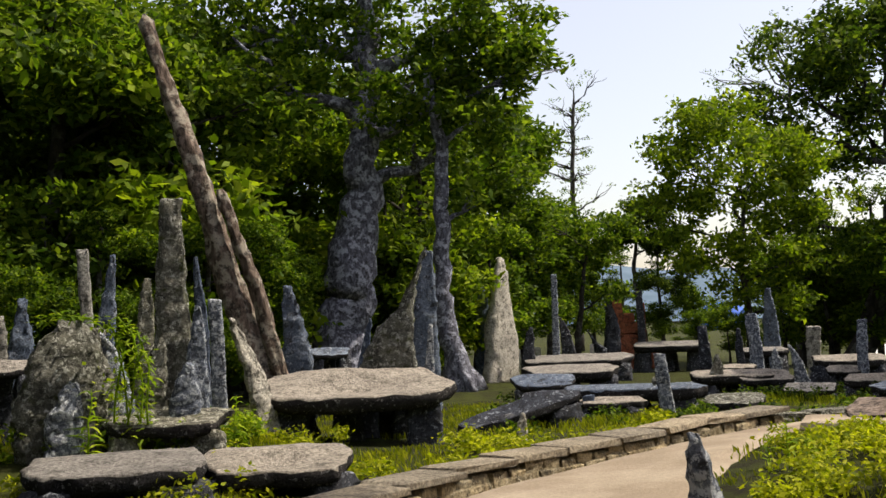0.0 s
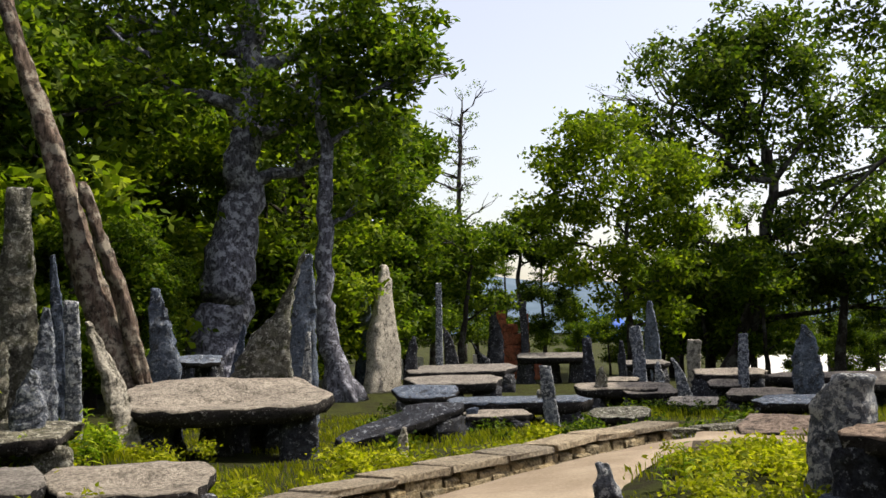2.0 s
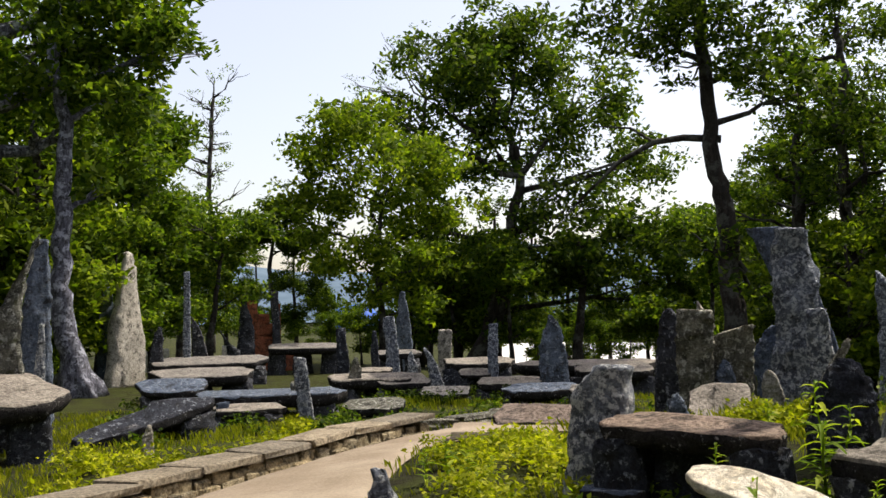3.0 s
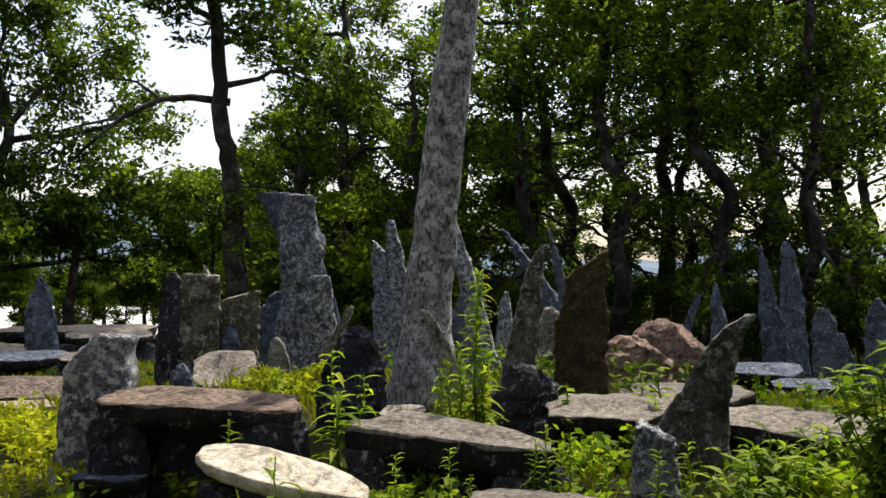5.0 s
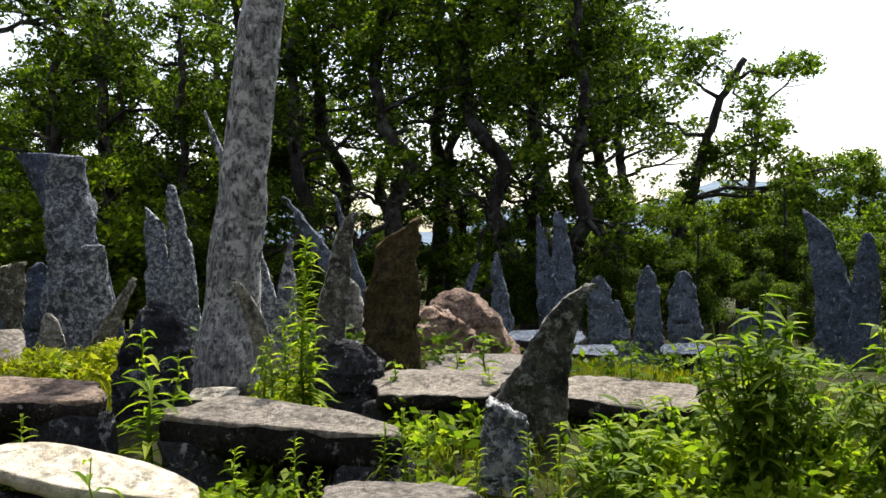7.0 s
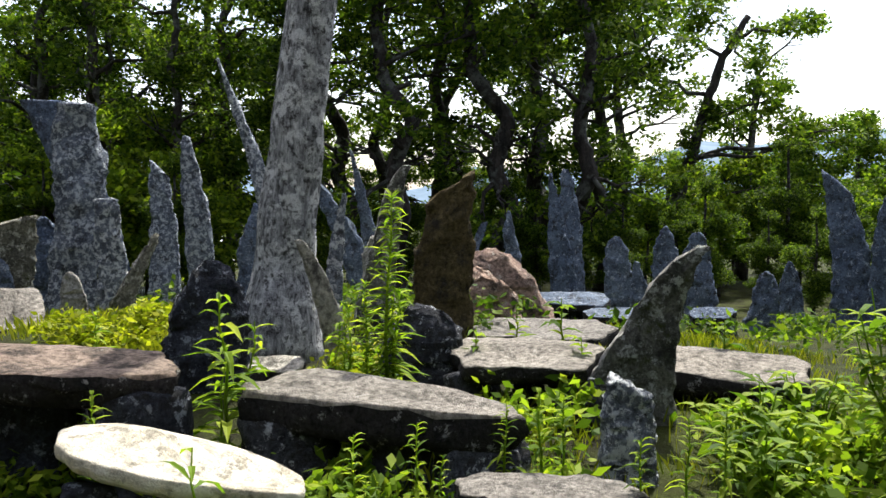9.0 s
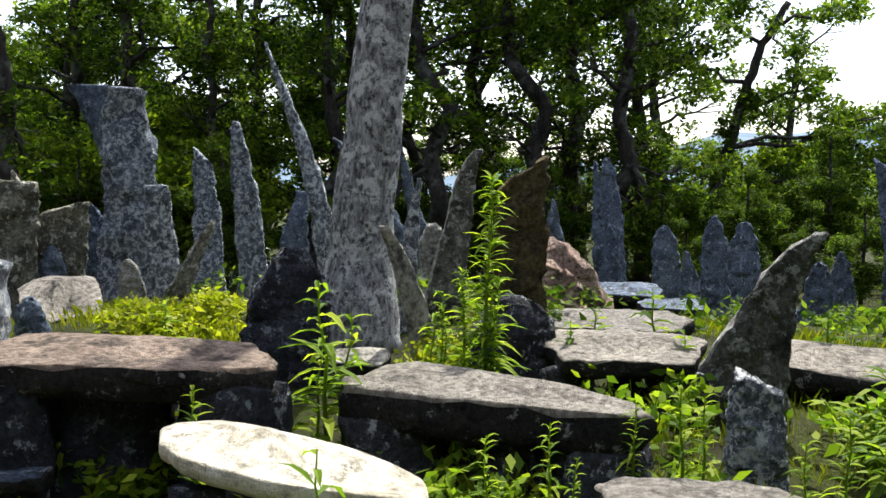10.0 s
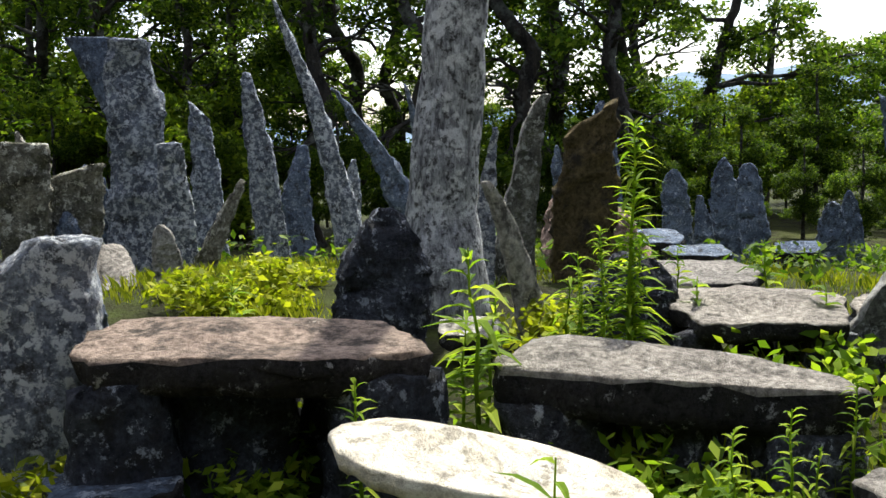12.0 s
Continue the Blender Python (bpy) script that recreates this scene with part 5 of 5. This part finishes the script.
for line in ([(0, 0, 0.2), (-0.05, 0, 0.9), (-0.15, 0, 1.35), (-0.4, -0.05, 1.55), (-0.75, -0.1, 1.6), (-0.95, -0.1, 1.5)], [(0.1, 0, 0.2), (0.15, 0, 0.8), (0.05, 0, 1.35), (-0.1, -0.05, 1.55)], [(-0.2, 0.05, 0.2), (-0.15, 0, 0.7), (-0.05, 0, 1.2), (-0.2, -0.05, 1.5)], [(0.2, 0, 0.2), (0.2, -0.05, 0.6), (0.25, -0.1, 1.0), (0.12, -0.1, 1.4)], [(-0.05, -0.05, 0.2), (0.05, -0.1, 0.6), (0.1, -0.1, 1.0), (0.2, -0.15, 1.2)]):
    v, f = tube(line, [0.012] * len(line), 6)
    shoot = mesh_ob("shoot", v, f, leaf_weed, creeper)
    v, f = [], []
    for i in range(len(line) - 1):
        for k in range(26):
            p = Vector(line[i]).lerp(Vector(line[i + 1]), k / 26) + Vector((cr.gauss(0, 0.05), cr.gauss(0, 0.05), cr.gauss(0, 0.03)))
            a = cr.uniform(0, 6.28)
            blade(p, Vector((math.cos(a), math.sin(a), cr.uniform(-0.4, 0.5))).normalized(), cr.uniform(0.07, 0.14), cr.uniform(0.03, 0.05), Vector((0, 0, 1)), v, f, curl=cr.uniform(0.1, 0.6))
    mesh_ob("leaves", v, f, leaf_weed, shoot)
put(tall_weed, -3.76, 10.97, 1.42, 330, 0.00)
put(tall_weed, -2.45, 12.05, 1.22, 350, 0.00)
put(low_weed[0], 3.06, 9.49, 1.22, 40, 0.00)
put(low_weed[0], 2.95, 9.74, 0.88, 120, 0.00)
put(low_weed[0], 3.15, 9.24, 0.90, 320, 0.00)
put(low_weed[0], 3.40, 9.35, 0.59, 240, 0.00)
put(low_weed[0], 5.69, 8.71, 0.94, 35, 0.00)
def shrub(x, y, height, spread, stems, seed, label):
    """Thin stems from one foot, each with broad pointed leaves set round it, the largest at the top."""
    rng = random.Random(seed)
    base = thing("shrub", x, y, ground_z(x, y) - 0.05, 0, label, "shrub", "shrubs beside the stones")
    for _ in range(stems):
        a, d = rng.uniform(0, 6.28), spread * math.sqrt(rng.random())
        h = height * rng.uniform(0.65, 1.0) * (1 - 0.3 * d / spread)
        pts = wander((0, 0, 0), (math.cos(a) * d, math.sin(a) * d, h), 6, 0.05 * h, rng)
        v, f = tube(pts, [0.008 * (1 - 0.1 * k) for k in range(7)], 5)
        stem = mesh_ob("stem", v, f, leaf_weed, base)
        v, f = [], []
        for k in range(int(34 * h / 0.9)):
            t = rng.uniform(0.25, 1.0)
            q = min(5, int(t * 6))
            g = k * 2.4 + rng.uniform(-0.6, 0.6)
            ln = rng.uniform(0.09, 0.17) * (0.7 + 0.4 * t)
            blade(pts[q].lerp(pts[q + 1], t * 6 - q), Vector((math.cos(g), math.sin(g), rng.uniform(-0.15, 0.75))).normalized(), ln, ln * rng.uniform(0.3, 0.42), Vector((0, 0, 1)), v, f, fold=0.15, curl=rng.uniform(0.15, 0.7))
        mesh_ob("leaves", v, f, leaf_shrub, stem)
    return base


shrub(5.6, 3.7, 1.28, 0.34, 26, 61, "leafy shrub with broad pointed green leaves")
shrub(6.05, 3.05, 1.2, 0.4, 24, 62, "leafy shrub with broad pointed green leaves")
shrub(6.6, 3.7, 0.8, 0.4, 18, 64, "leafy shrub with broad pointed green leaves")
for x, y, h in ((5.15, 4.25, 0.5), (5.75, 4.45, 0.52), (4.95, 3.8, 0.45), (6.5, 4.35, 0.5)):
    shrub(x, y, h, 0.3, 14, int(x * 100), "low leafy shrub crowding the small stones")


# ---- low growth: herbs and grass ----
def herb_patch(spots, count, size, seed, mat, label):
    """Leafy ground cover: small leaves heaped over round spots (x, y, radius, height)."""
    blobs = [((x, y, ground_z(x, y) + 0.25 * h), (r, h)) for x, y, r, h in spots]
    q, k = leaf_cloud(blobs, count, size, seed, 0.0, 9)
    ob = quads_ob("herbs", q, k, mat)
    return tagged(ob, label, "ground cover", kind="stuff")


hr = random.Random(23)
herb_patch([(6.33, 8.92, 0.3, 0.12), (6.77, 9.17, 0.3, 0.12), (6.05, 8.79, 0.3, 0.12), (6.09, 9.28, 0.3, 0.12), (6.23, 9.66, 0.3, 0.12), (7.03, 8.45, 0.3, 0.12), (5.95, 8.95, 0.3, 0.12), (5.89, 6.80, 0.3, 0.12), (6.12, 6.83, 0.3, 0.12)], 5000, 0.06, 5, grass_mat, "bright yellow-green herbs carpeting the ground")
herb_patch([(hr.uniform(4.7, 7.2), hr.uniform(3.2, 4.8), 0.28, 0.15) for _ in range(26)] + [(5.9, 5.6, 0.35, 0.15), (5.5, 5.4, 0.2, 0.15), (4.9, 5.1, 0.2, 0.12)], 7000, 0.075, 6, leaf_weed, "dense leafy weeds crowding the stones")
herb_patch([(hr.uniform(3.0, 4.6), hr.uniform(5.0, 7.4), 0.2, 0.12) for _ in range(16)], 3000, 0.07, 7, leaf_weed, "green weeds under the table stones")
herb_patch([(2.15 + 0.33 * k * 0.13 + hr.uniform(0, 1.5), 7.6 + 0.13 * k, 0.3, 0.13) for k in range(30)], 6500, 0.06, 8, grass_mat, "yellow-green herbs beside the path")
herb_patch([(-0.6 + 0.5 * i + hr.uniform(-0.5, 0.1), 10.9 + 0.55 * i + hr.uniform(0, 0.5), 0.4, 0.16) for i in range(9)] + [(hr.uniform(-4.5, -0.3), hr.uniform(9.3, 12.5), 0.3, 0.15) for _ in range(22)] + [(hr.uniform(-3.2, 0.8), hr.uniform(13.2, 15.5), 0.35, 0.15) for _ in range(14)], 9500, 0.07, 9, grass_mat, "sunlit yellow-green herbs along the low wall")
herb_patch([(hr.uniform(-6, -2.4), hr.uniform(11.2, 13.4), 0.35, 0.3) for _ in range(18)] + [(-4.6, 11.5, 0.3, 0.3), (-4.4, 11.3, 0.25, 0.4), (-3.1, 11.9, 0.2, 0.35), (-3.75, 11.6, 0.14, 0.5), (-3.72, 11.6, 0.16, 0.85), (-3.8, 11.6, 0.2, 0.35), (-4.0, 11.6, 0.12, 1.1), (-4.2, 12.0, 0.3, 0.3)], 6000, 0.08, 10, leaf_weed, "weeds and creepers over the old stones")
herb_patch([(hr.uniform(0.5, 9), hr.uniform(15.5, 26), 0.4, 0.15) for _ in range(40)], 6000, 0.09, 12, leaf_dark, "low green growth between the table stones")
herb_patch([(hr.uniform(8, 22), hr.uniform(5, 14), 0.5, 0.25) for _ in range(60)], 8000, 0.1, 13, leaf_mid, "low green growth between shaded stones")

nr = np.random.RandomState(3)


def tuft(x, y, n, hgt, verts, faces):
    z = ground_z(x, y) - 0.06
    for _ in range(n):
        a, t = nr.uniform(0, 6.28), nr.uniform(0.1, 0.7)
        px, py, h = x + nr.normal() * 0.07, y + nr.normal() * 0.07, hgt * nr.uniform(0.5, 1.3)
        dx, dy = math.cos(a) * t * h, math.sin(a) * t * h
        w = 0.006 + 0.009 * nr.rand()
        k = len(verts)
        verts += [(px - dy / (h + 0.01) * w, py + dx / (h + 0.01) * w, z), (px + dy / (h + 0.01) * w, py - dx / (h + 0.01) * w, z), (px + dx * 0.5 + w, py + dy * 0.5, z + h * 0.7), (px + dx, py + dy, z + h)]
        faces.append((k, k + 1, k + 2, k + 3))


bl_v, bl_f = [], []
for _ in range(14000):
    x, y = nr.uniform(-8, 13), nr.uniform(3, 24)
    if on_path(x, y) or (x < 2.0 and y < 7.5 and x > -1.6):
        continue
    m = noise.noise(Vector((x * 0.5, y * 0.5, 4)))
    if m < -0.12:
        continue
    tuft(x, y, 6, 0.07 + 0.12 * max(0, m + 0.2), bl_v, bl_f)
tagged(quads_ob("grass", bl_v, bl_f, grass_mat), "yellow-green grass and low herbs between the stones", "grass", kind="stuff")
